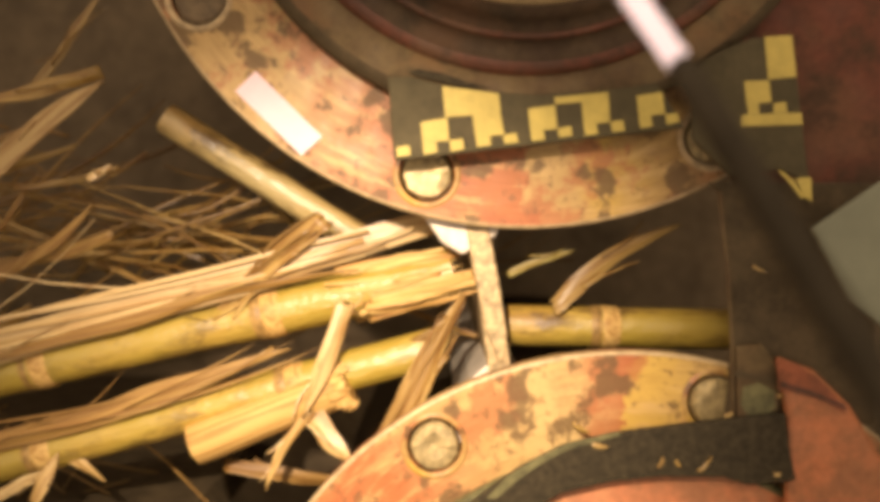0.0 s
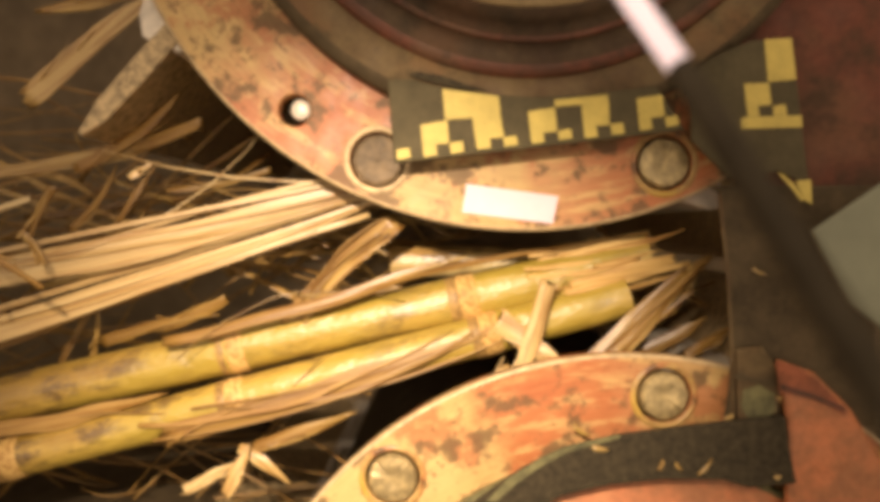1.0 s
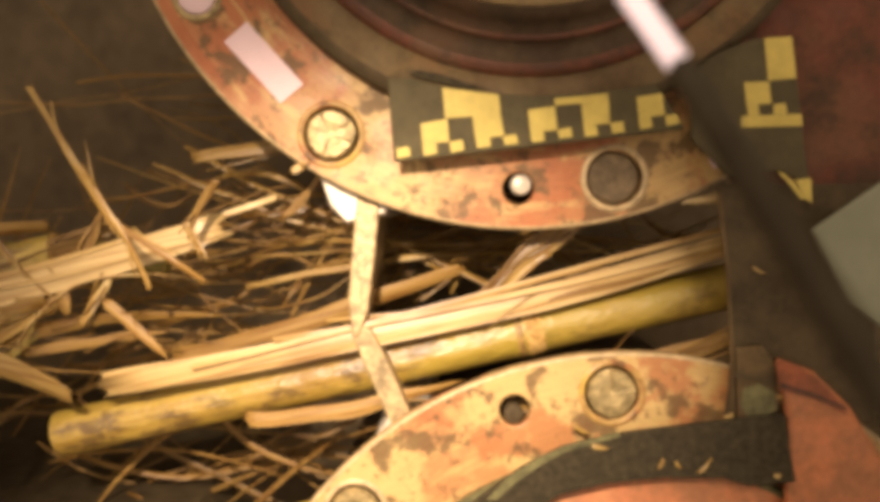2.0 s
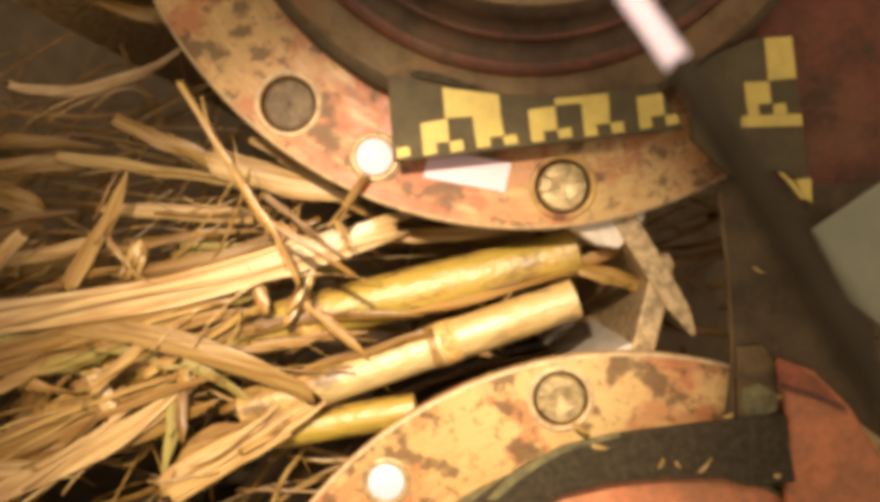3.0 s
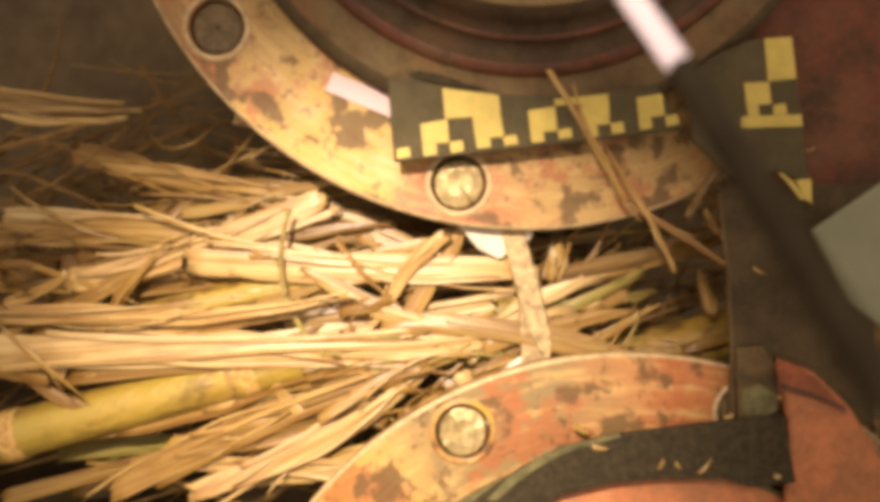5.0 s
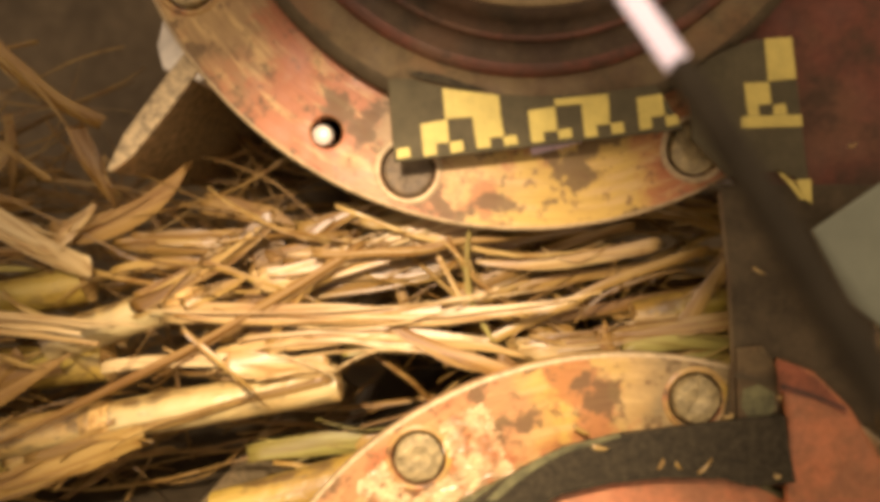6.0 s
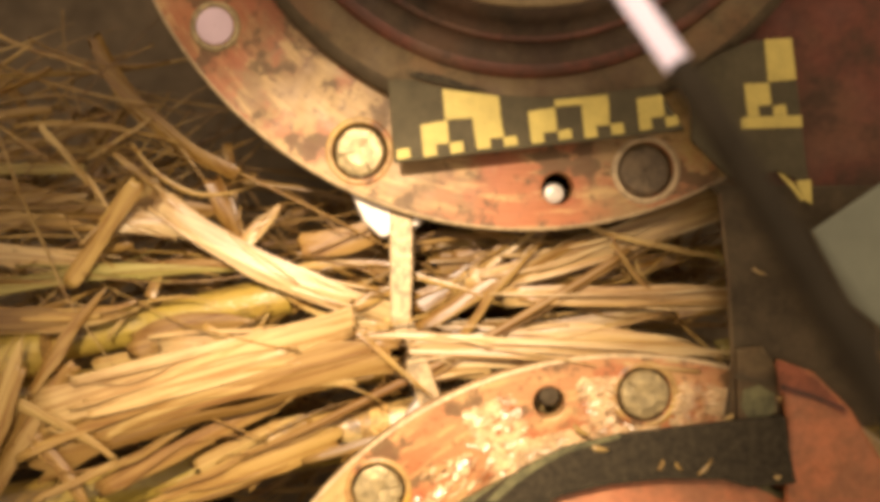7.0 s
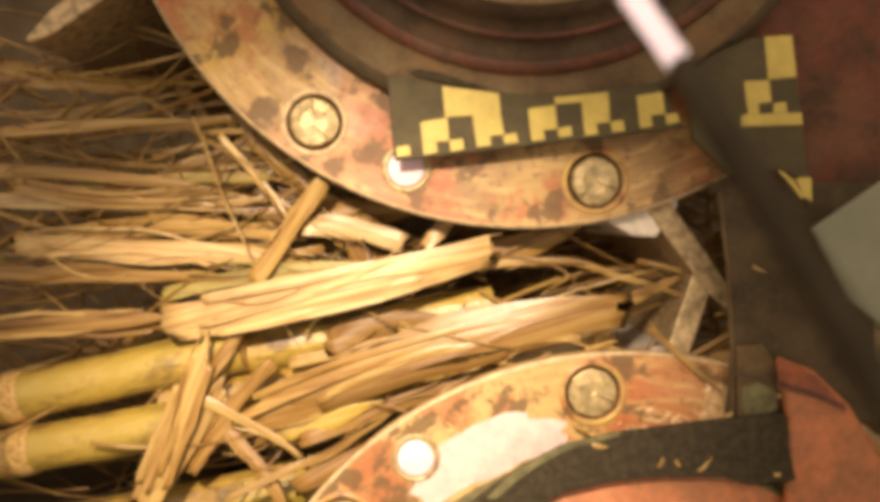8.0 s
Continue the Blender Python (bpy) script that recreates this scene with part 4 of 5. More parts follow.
straw(3.5, -0.1890, -0.1165, -0.1773, -0.0937, 0.030, 0.0162, 0.1132, 0.0000, STRAW)
straw(3.5, -0.1338, -0.0970, -0.1113, -0.1165, 0.030, 0.0194, 0.1131, 0.0000, BROWN)
straw(3.5, -0.0583, -0.1267, -0.0250, -0.1076, 0.020, 0.0082, 0.1109, 0.0000, STRAW)
straw(2.8, -0.2680, 0.0672, -0.1526, 0.0989, 0.050, 0.0067, 0.0767, -0.0100, PALE, sag=0.02)
straw(2.8, -0.2283, 0.1370, -0.1607, 0.1178, 0.060, 0.0115, 0.0779, -0.0068, STRAW)
straw(2.8, -0.1583, 0.0359, -0.0734, 0.0163, 0.040, 0.0170, 0.1079, -0.0033, PALE)
straw(2.8, 0.0507, -0.0254, 0.0849, -0.0365, 0.035, 0.0097, 0.1137, 0.0000, STRAW, strips=2)
straw(3.0, -0.1124, 0.0473, -0.0308, -0.0034, 0.040, 0.0085, 0.1078, -0.0065, STRAW)
straw(3.0, -0.2055, 0.0083, -0.1152, 0.0049, 0.050, 0.0100, 0.1071, -0.0000, PALE)
straw(3.0, -0.1596, -0.0634, -0.1214, -0.0380, 0.022, 0.0095, 0.1108, 0.0000, STRAW)
straw(3.0, -0.2486, -0.0825, -0.1915, -0.0761, 0.022, 0.0140, 0.1094, -0.0000, LEAF_GREEN, "half green cane leaf")
straw(3.0, -0.1540, -0.1305, -0.0966, -0.1097, 0.022, 0.0159, 0.1114, 0.0000, STRAW, sag=-0.01)
straw(4.0, -0.3064, -0.0781, 0.0158, -0.0068, 0.014, 0.0197, 0.1087, 0.0062, PALE, "broad pale dry leaf pressed down by a blade", strips=2, via=((4.00, -0.3064, -0.0781, 0.0158, -0.0068), (4.50, -0.3451, -0.0781, -0.0214, -0.0626), (5.00, -0.2491, -0.0796, 0.0731, -0.0595),))
straw(4.0, -0.2785, -0.1054, -0.0575, -0.0378, 0.018, 0.0175, 0.1100, 0.0063, STRAW, strips=2, via=((4.00, -0.2785, -0.1054, -0.0575, -0.0378), (4.50, -0.2639, -0.0960, -0.0419, -0.0700), (5.00, -0.2013, -0.0757, 0.0206, -0.0678),))
straw(4.0, -0.2703, -0.1282, -0.1532, -0.1081, 0.025, 0.0160, 0.1121, 0.0000, STRAW, strips=2)
straw(4.0, -0.2624, -0.1395, -0.0968, -0.1363, 0.022, 0.0108, 0.1115, 0.0000, PALE, strips=2)
straw(4.0, -0.0451, -0.0909, 0.0019, -0.0588, 0.016, 0.0044, 0.1096, 0.0000, LEAF_GREEN, sag=0.012)
straw(4.0, -0.0406, -0.0913, -0.0366, -0.1230, 0.018, 0.0101, 0.1101, 0.0000, STRAW)
straw(3.5, -0.2421, 0.1214, -0.2116, -0.0006, 0.030, 0.0148, 0.0642, 0.0000, STRAW, "stiff leaf sheath tipped over by a blade", via=((3.50, -0.2421, 0.1214, -0.2116, -0.0006), (4.00, -0.1714, 0.1066, -0.1657, -0.0231), (4.50, -0.1441, 0.0796, -0.0623, -0.0360), (5.00, -0.0783, -0.0777, 0.0565, -0.0632),))
straw(4.0, -0.0361, 0.0740, 0.0023, 0.0078, -0.026, 0.0045, 0.0840, 0.0028, STRAW, "thin straw strand caught on the flange", drop=5.1)
straw(4.0, 0.0017, 0.0089, 0.0511, -0.0232, -0.026, 0.0045, 0.0844, 0.0028, STRAW, "thin straw strand caught on the flange", drop=5.1)
straw(4.0, 0.0593, 0.0294, 0.0417, -0.0016, -0.006, 0.0059, 0.0885, 0.0029, STRAW, drop=5.0)
straw(4.0, -0.2065, 0.0030, -0.1782, -0.0909, 0.016, 0.0044, 0.1057, -0.0000, LEAF_GREEN, sag=0.015)
straw(4.0, -0.1688, -0.1012, -0.0580, -0.0600, 0.020, 0.0095, 0.1107, 0.0000, STRAW)
straw(4.0, 0.0113, -0.0502, 0.0050, -0.0251, 0.018, 0.0094, 0.1098, 0.0000, STRAW)
straw(4.0, 0.0331, -0.0438, 0.0676, -0.0751, 0.016, 0.0087, 0.1092, 0.0000, BROWN)
straw(4.0, -0.1404, -0.1581, -0.0705, -0.0944, 0.018, 0.0082, 0.1106, 0.0000, STRAW)

# the mat that the blades draw together
straw(4.5, -0.2703, -0.0353, -0.1252, 0.0069, 0.028, 0.0160, 0.1121, 0.0000, PALE, strips=2)
straw(4.5, -0.2701, -0.0488, -0.2177, -0.0263, 0.050, 0.0114, 0.1176, 0.0000, STRAW)
straw(4.5, -0.1513, -0.0180, -0.0843, -0.0473, 0.035, 0.0130, 0.1072, -0.0130, STRAW, strips=3)
straw(4.5, -0.2887, -0.1580, -0.1224, -0.1119, 0.055, 0.0123, 0.1197, 0.0000, STRAW)
straw(4.5, -0.2951, -0.1384, -0.1635, -0.1246, 0.055, 0.0178, 0.1196, 0.0000, LEAF_GREEN, "half green cane leaf")
straw(4.5, -0.0873, -0.1558, -0.0433, -0.0931, 0.030, 0.0279, 0.1136, 0.0000, BROWN)
straw(4.5, -0.0328, -0.0669, 0.0570, -0.0442, 0.020, 0.0126, 0.1104, 0.0000, STRAW)
straw(4.5, -0.0393, -0.0714, 0.0382, -0.0247, 0.022, 0.0114, 0.1109, 0.0000, PALE)
straw(4.5, -0.0111, -0.0342, 0.0912, -0.0092, 0.035, 0.0143, 0.1138, 0.0000, STRAW, strips=2)
straw(4.5, 0.0242, -0.0654, 0.1627, -0.0462, 0.025, 0.0096, 0.1116, 0.0000, STRAW)
straw(4.5, -0.0060, -0.0856, 0.0630, -0.0433, 0.018, 0.0075, 0.1100, 0.0000, STRAW)
straw(4.5, 0.0161, -0.0917, 0.0233, -0.0679, 0.020, 0.0107, 0.1106, 0.0000, STRAW)
straw(4.5, -0.0328, -0.0837, -0.0196, -0.1124, 0.020, 0.0101, 0.1105, 0.0000, PALE)
straw(4.5, 0.0320, 0.0378, 0.0643, -0.0260, -0.026, 0.0039, 0.0842, 0.0028, STRAW, "thin straw strand caught on the flange", drop=5.15)
straw(4.5, 0.0772, -0.0565, 0.0951, -0.0182, 0.018, 0.0069, 0.1098, 0.0000, STRAW)
straw(4.5, 0.1258, -0.0339, 0.1392, 0.0079, 0.030, 0.0096, 0.1126, 0.0000, BROWN)
straw(4.5, 0.0724, -0.0236, 0.1714, -0.0219, 0.050, 0.0235, 0.1174, 0.0000, LEAF_GREEN, "half green cane leaf", strips=2)
straw(4.5, -0.0271, -0.0516, 0.0663, -0.0403, 0.030, 0.0142, 0.1127, 0.0000, LEAF_GREEN, "half green cane leaf")
straw(4.5, 0.0879, 0.0058, 0.0999, -0.0120, -0.004, 0.0048, 0.0891, 0.0030, STRAW, drop=5.1)
straw(4.5, -0.2707, 0.0654, -0.2038, 0.0389, 0.080, 0.0213, 0.0815, -0.0319, BROWN)
straw(4.5, -0.1818, 0.0300, -0.1525, -0.0404, 0.050, 0.0080, 0.0936, -0.0200, STRAW)
straw(4.5, 0.0471, -0.0710, 0.1276, -0.0613, 0.030, 0.0084, 0.1129, 0.0000, BROWN)
straw(5.2, -0.2812, 0.0732, -0.1697, 0.0592, 0.050, 0.0167, 0.1099, -0.0133, STRAW, strips=2)
straw(5.0, -0.2003, 0.0431, -0.0129, -0.0123, 0.045, 0.0166, 0.1121, -0.0129, STRAW, strips=2, sag=-0.010)
straw(5.0, -0.2550, 0.0020, -0.0403, -0.0143, 0.036, 0.0143, 0.1135, -0.0033, PALE, via=((4.50, -0.3948, 0.0059, -0.1802, -0.0088), (5.00, -0.2550, 0.0020, -0.0403, -0.0143),))
straw(5.0, -0.2577, -0.0055, -0.1116, -0.0110, 0.035, 0.0162, 0.1133, 0.0000, STRAW, strips=2, via=((4.50, -0.3778, -0.0006, -0.2317, -0.0071), (5.00, -0.2577, -0.0055, -0.1116, -0.0110),))
straw(5.0, -0.1410, -0.0220, 0.0433, -0.0301, 0.020, 0.0163, 0.1162, 0.0000, PALE, strips=3, via=((4.50, -0.2274, -0.0597, -0.0421, -0.0509), (5.00, -0.1410, -0.0220, 0.0433, -0.0301),))
straw(5.2, -0.2623, -0.0739, -0.1106, -0.0121, 0.024, 0.0076, 0.1178, -0.0000, STRAW)
straw(5.2, -0.2206, -0.0742, -0.0280, -0.0457, 0.020, 0.0126, 0.1168, -0.0000, STRAW, strips=2)
straw(5.2, -0.0153, -0.0438, 0.1646, -0.0852, 0.016, 0.0181, 0.1092, -0.0000, STRAW, sag=-0.012)
straw(5.2, -0.0237, -0.0547, 0.0190, -0.0048, 0.016, 0.0087, 0.1156, -0.0000, PALE)
straw(5.2, -0.0592, -0.0283, 0.0160, -0.0603, 0.018, 0.0150, 0.1158, -0.0000, STRAW)
straw(5.2, -0.1834, -0.1230, -0.0220, -0.0765, 0.024, 0.0121, 0.1182, -0.0000, STRAW, strips=2)
straw(5.0, -0.1874, -0.1492, -0.0170, -0.0760, 0.022, 0.0158, 0.1177, 0.0000, STRAW, strips=2, via=((4.50, -0.2284, -0.1552, -0.0454, -0.0779), (5.00, -0.1874, -0.1492, -0.0170, -0.0760),))
straw(5.0, -0.1328, -0.1589, 0.0113, -0.0751, 0.020, 0.0144, 0.1171, 0.0000, PALE, strips=2, via=((4.50, -0.1567, -0.1592, -0.0279, -0.0713), (5.00, -0.1328, -0.1589, 0.0113, -0.0751),))
straw(5.2, -0.2350, -0.1607, -0.1179, -0.1263, 0.030, 0.0130, 0.1201, -0.0000, STRAW)
straw(5.2, -0.2306, -0.0770, -0.1635, -0.1119, 0.018, 0.0101, 0.1163, -0.0000, BROWN)
straw(5.2, -0.0923, -0.0723, -0.0595, -0.1087, 0.018, 0.0088, 0.1162, -0.0000, STRAW)
straw(5.2, -0.2778, -0.0577, -0.2181, -0.0257, 0.040, 0.0112, 0.1185, -0.0000, BROWN)
straw(5.2, 0.0864, -0.0622, 0.1593, -0.0281, 0.025, 0.0096, 0.1116, -0.0000, LEAF_GREEN, "half green cane leaf")
straw(5.2, 0.1001, -0.0920, 0.1588, -0.0467, 0.014, 0.0087, 0.1091, -0.0000, STRAW)
straw(5.2, -0.0723, -0.0775, -0.0464, -0.0548, 0.030, 0.0129, 0.1194, -0.0000, BROWN)
straw(5.2, 0.1048, -0.0322, 0.1111, -0.0097, 0.030, 0.0129, 0.1126, -0.0000, STRAW, strips=3)
cane(5.2, -0.3950, -0.1685, -0.0600, -0.0760, 0.029, 0.0285, 0.1231, -0.0000, (0.5, 0.9), CANE, "yellow cane stalk under straw")
cane(5.2, -0.1514, -0.0549, -0.0339, -0.0278, 0.036, 0.0196, 0.1207, -0.0000, (), CANE, "yellow cane billet under straw")

# long leaves and brown stems
straw(6.5, -0.3422, -0.0454, -0.0260, -0.0501, 0.013, 0.0142, 0.1082, 0.0000, PALE, strips=2, via=((6.50, -0.3422, -0.0454, -0.0260, -0.0501), (7.00, -0.1589, -0.0662, 0.1573, -0.0643),))
straw(6.5, -0.0817, -0.0598, 0.1471, -0.0441, 0.012, 0.0123, 0.1083, 0.0000, PALE, strips=2, via=((6.50, -0.0817, -0.0598, 0.1471, -0.0441), (7.00, 0.0373, -0.0500, 0.2640, -0.0315),))
straw(6.3, -0.1787, -0.1335, 0.0377, -0.0150, 0.016, 0.0069, 0.1037, -0.0031, BROWN, "brown stem with a broken node", twist=0.2, curl=3)
straw(6.3, 0.0363, -0.0151, 0.1598, -0.0101, 0.018, 0.0075, 0.1032, -0.0031, BROWN, twist=0.2, curl=3)
straw(6.3, -0.1441, -0.0181, -0.0635, 0.0235, 0.040, 0.0217, 0.0985, -0.0066, BROWN, sag=0.012)
straw(6.3, -0.0914, -0.0500, -0.0125, 0.0005, 0.030, 0.0122, 0.1127, 0.0000, STRAW, strips=2)
straw(6.3, -0.1090, -0.0761, 0.0209, -0.0777, 0.022, 0.0076, 0.1110, 0.0000, PALE)
straw(6.3, 0.0687, -0.0554, 0.1624, -0.0920, 0.014, 0.0124, 0.0808, -0.0000, BROWN)
straw(6.3, -0.1052, -0.0135, -0.0080, -0.0135, 0.050, 0.0201, 0.1173, 0.0000, STRAW, strips=2)
straw(6.3, -0.0081, -0.0238, 0.1681, -0.0272, 0.055, 0.0169, 0.1186, 0.0000, BROWN, strips=2)
straw(6.3, -0.1540, -0.1312, 0.0184, -0.0863, 0.022, 0.0076, 0.1114, 0.0000, STRAW)
straw(6.3, -0.2702, -0.1217, -0.1385, -0.0799, 0.025, 0.0128, 0.1121, 0.0000, BROWN)
straw(6.3, -0.2788, -0.0807, -0.1720, -0.0574, 0.030, 0.0103, 0.1130, 0.0000, STRAW)
straw(6.3, -0.2679, -0.1540, -0.1259, -0.0752, 0.020, 0.0146, 0.1111, 0.0000, BROWN)
straw(6.3, -0.2109, -0.0593, -0.1418, -0.0828, 0.020, 0.0082, 0.1103, 0.0000, STRAW)
straw(6.3, 0.1026, -0.0181, 0.1237, -0.0554, 0.014, 0.0037, 0.0713, -0.0000, STRAW)
straw(6.3, 0.0250, -0.0692, 0.0843, -0.0659, 0.040, 0.0165, 0.1153, 0.0000, LEAF_GREEN, "half green cane leaf")
straw(6.3, -0.2706, -0.0231, -0.1490, -0.0165, 0.040, 0.0099, 0.0919, -0.0066, BROWN)
straw(6.3, -0.2297, -0.0371, -0.2213, -0.0162, 0.030, 0.0084, 0.0901, -0.0064, STRAW)
straw(6.5, -0.2652, 0.0762, -0.1864, -0.0106, 0.070, 0.0208, 0.0902, -0.0174, BROWN)
straw(6.5, -0.1822, 0.0613, -0.1785, 0.0035, 0.090, 0.0094, 0.0940, -0.0181, BROWN)
cane(6.3, -0.1764, -0.1260, 0.0232, -0.0921, 0.035, 0.0229, 0.1145, 0.0000, (0.3,), CANE_PALE, "pale cane billet under straw")
cane(6.3, -0.3657, -0.1080, -0.1158, -0.0809, 0.050, 0.0270, 0.1181, 0.0000, (0.6,), CANE, "green cane stalk under straw")
cane(6.3, -0.4260, -0.1890, -0.1240, -0.1300, 0.060, 0.0273, 0.1139, 0.0000, (0.7,), CANE, "yellow green stripped cane stalk")
straw(7.0, -0.2125, 0.1013, -0.1318, 0.0199, 0.050, 0.0146, 0.0798, -0.0299, STRAW, sag=0.015)
straw(7.0, -0.1336, 0.0263, -0.1141, -0.0200, 0.045, 0.0165, 0.0794, -0.0298, STRAW)
straw(7.0, -0.2738, -0.0176, -0.1959, 0.0693, 0.070, 0.0084, 0.0838, -0.0314, BROWN)
straw(6.5, -0.2368, 0.0519, -0.1190, -0.0325, 0.026, 0.0172, 0.1146, 0.0000, PALE, "pale leaf strip struck by a blade", strips=2, via=((6.50, -0.2368, 0.0519, -0.1190, -0.0325), (7.00, -0.1540, 0.0041, -0.0299, -0.0579), (7.50, 0.0242, -0.0229, 0.1578, -0.0325),))
straw(7.0, -0.2715, -0.0371, -0.1186, -0.0200, 0.030, 0.0129, 0.1126, 0.0000, LEAF_GREEN, "pale green cane leaf")
straw(7.0, -0.2707, -0.0562, -0.1738, -0.0520, 0.028, 0.0148, 0.1123, 0.0000, STRAW, strips=2)
straw(7.0, -0.1770, -0.0662, -0.1092, -0.0516, 0.030, 0.0226, 0.1128, 0.0000, BROWN)
straw(7.0, -0.1647, -0.1618, -0.0572, -0.1208, 0.024, 0.0186, 0.1121, 0.0000, STRAW, strips=2)
straw(7.0, -0.2064, -0.1215, -0.1458, -0.1010, 0.022, 0.0178, 0.1113, 0.0000, CANE)
straw(7.0, -0.0126, -0.0726, 0.1644, -0.0419, 0.030, 0.0142, 0.1129, 0.0000, STRAW, strips=2)
straw(7.0, -0.0124, -0.0622, 0.0955, 0.0005, 0.025, 0.0121, 0.1116, 0.0000, STRAW)
straw(7.0, -0.0155, -0.0669, 0.1611, -0.0638, 0.020, 0.0126, 0.1104, 0.0000, PALE, strips=2)
straw(7.0, -0.0030, -0.0478, 0.1644, -0.0158, 0.040, 0.0158, 0.1151, 0.0000, STRAW, strips=2)
straw(7.0, 0.0054, -0.0269, 0.0724, -0.0102, 0.050, 0.0201, 0.1174, 0.0000, BROWN, strips=2)
straw(7.0, 0.0933, -0.0088, 0.1308, -0.0504, 0.014, 0.0037, 0.0620, -0.0000, STRAW)
straw(7.0, 0.1289, -0.0502, 0.1586, -0.0424, 0.018, 0.0113, 0.0627, -0.0000, STRAW)
straw(7.0, -0.0092, -0.0790, 0.0461, -0.0806, 0.020, 0.0145, 0.1105, 0.0000, PALE)
straw(7.0, -0.2549, -0.1395, -0.2049, -0.0783, 0.020, 0.0114, 0.1110, 0.0000, BROWN)
straw(7.0, -0.2328, -0.1119, -0.1957, -0.1581, 0.018, 0.0107, 0.1103, 0.0000, BROWN)
straw(7.0, -0.1909, 0.0407, -0.1422, 0.0048, 0.040, 0.0052, 0.0850, -0.0196, STRAW)
straw(7.0, -0.2144, -0.0269, -0.1668, 0.0266, 0.050, 0.0127, 0.0872, -0.0201, STRAW)

# last billets with split leaf sheaths
straw(6.5, -0.3854, -0.1462, -0.1763, -0.0843, 0.014, 0.0266, 0.1115, 0.0000, STRAW, "broad dry leaf sheath, split along its length", strips=3, via=((6.50, -0.3854, -0.1462, -0.1763, -0.0843), (7.00, -0.2336, -0.1245, -0.0245, -0.0620), (7.50, -0.1561, -0.1066, 0.0297, -0.0084), (8.00, -0.1112, -0.1044, 0.0979, -0.0384),))
straw(6.5, -0.3898, -0.1332, -0.2171, -0.0870, 0.012, 0.0241, 0.1110, 0.0000, PALE, "broad pale leaf sheath, split along its length", strips=3, via=((6.50, -0.3898, -0.1332, -0.2171, -0.0870), (7.00, -0.2202, -0.1039, -0.0506, -0.0561), (7.50, -0.1678, -0.0901, -0.0059, -0.0185), (8.00, -0.1477, -0.0586, 0.0234, -0.0185),))
cane(8.0, -0.4252, -0.1424, -0.1150, -0.0732, 0.040, 0.0285, 0.1126, -0.0000, (0.56,), CANE, "green cane stalk behind leaves")
cane(8.0, -0.4214, -0.1641, -0.1256, -0.1128, 0.035, 0.0276, 0.1116, -0.0000, (0.6,), CANE, "green cane stalk behind leaves")
cane(7.5, -0.0508, -0.0908, 0.0382, -0.0600, 0.040, 0.0224, 0.1188, -0.0132, (), CANE_PALE, "pale cane billet with a torn end", torn=0.02)
cane(8.0, -0.1259, -0.0809, 0.0323, -0.0488, 0.050, 0.0236, 0.1212, -0.0067, (), CANE, "green cane billet behind leaves")
straw(7.5, -0.2140, -0.1604, -0.1693, -0.0869, 0.020, 0.0184, 0.0953, -0.0000, STRAW, strips=2)
straw(7.5, -0.1830, -0.0933, -0.1397, -0.0363, 0.020, 0.0107, 0.0948, -0.0000, STRAW)
straw(7.5, -0.2721, -0.0684, -0.1413, -0.0413, 0.030, 0.0090, 0.1096, -0.0000, STRAW)
straw(7.5, -0.0872, -0.1410, -0.0255, -0.1093, 0.030, 0.0130, 0.1102, -0.0000, STRAW)
straw(7.5, -0.2767, -0.0017, -0.1341, 0.0006, 0.040, 0.0144, 0.1115, -0.0066, STRAW, strips=2)
straw(7.5, -0.2384, -0.0196, -0.1231, -0.0180, 0.035, 0.0071, 0.1104, -0.0032, STRAW)
straw(7.5, -0.1670, 0.0153, -0.1392, 0.0628, 0.060, 0.0089, 0.1025, -0.0102, STRAW)
straw(7.5, -0.2644, 0.0118, -0.1614, 0.0550, 0.060, 0.0082, 0.1025, -0.0102, STRAW)
straw(7.5, -0.1386, 0.0016, -0.0750, 0.0099, 0.050, 0.0268, 0.1138, -0.0033, BROWN)
straw(7.5, 0.0892, -0.0527, 0.1611, -0.0099, 0.040, 0.0145, 0.1086, -0.0000, BROWN, strips=2)
straw(7.5, 0.1076, -0.0720, 0.1573, -0.0089, 0.020, 0.0069, 0.1041, -0.0000, STRAW)
straw(7.5, -0.0623, -0.0145, -0.0381, 0.0111, 0.030, 0.0084, 0.1060, -0.0000, PALE)
straw(7.5, -0.1406, -0.1296, -0.0723, -0.0775, 0.030, 0.0130, 0.1101, -0.0000, BROWN)
straw(8.0, 0.0226, -0.0201, 0.1467, -0.0335, 0.025, 0.0064, 0.1049, -0.0000, STRAW, sag=-0.008)
straw(8.0, -0.2479, -0.0082, -0.0841, -0.0202, 0.035, 0.0162, 0.1103, -0.0000, PALE, strips=2)
straw(8.0, -0.2376, -0.0284, -0.0962, -0.0329, 0.030, 0.0090, 0.1093, -0.0000, STRAW)
straw(8.0, -0.1987, 0.0183, -0.0583, 0.0016, 0.050, 0.0114, 0.1137, -0.0033, STRAW, strips=2)
straw(8.0, -0.1619, -0.1575, -0.1267, -0.0645, 0.012, 0.0187, 0.1029, -0.0000, STRAW, strips=2)
straw(8.0, -0.1462, -0.0904, -0.0747, -0.1298, 0.014, 0.0087, 0.1029, -0.0000, STRAW)
straw(8.0, -0.1201, 0.0499, -0.0813, -0.0017, 0.020, 0.0050, 0.1001, -0.0063, STRAW)
straw(8.0, -0.1052, -0.0330, -0.0630, 0.0233, 0.018, 0.0138, 0.1034, -0.0000, STRAW)
straw(8.0, -0.2724, -0.0625, -0.1488, -0.0568, 0.020, 0.0145, 0.1072, -0.0000, STRAW, strips=2)
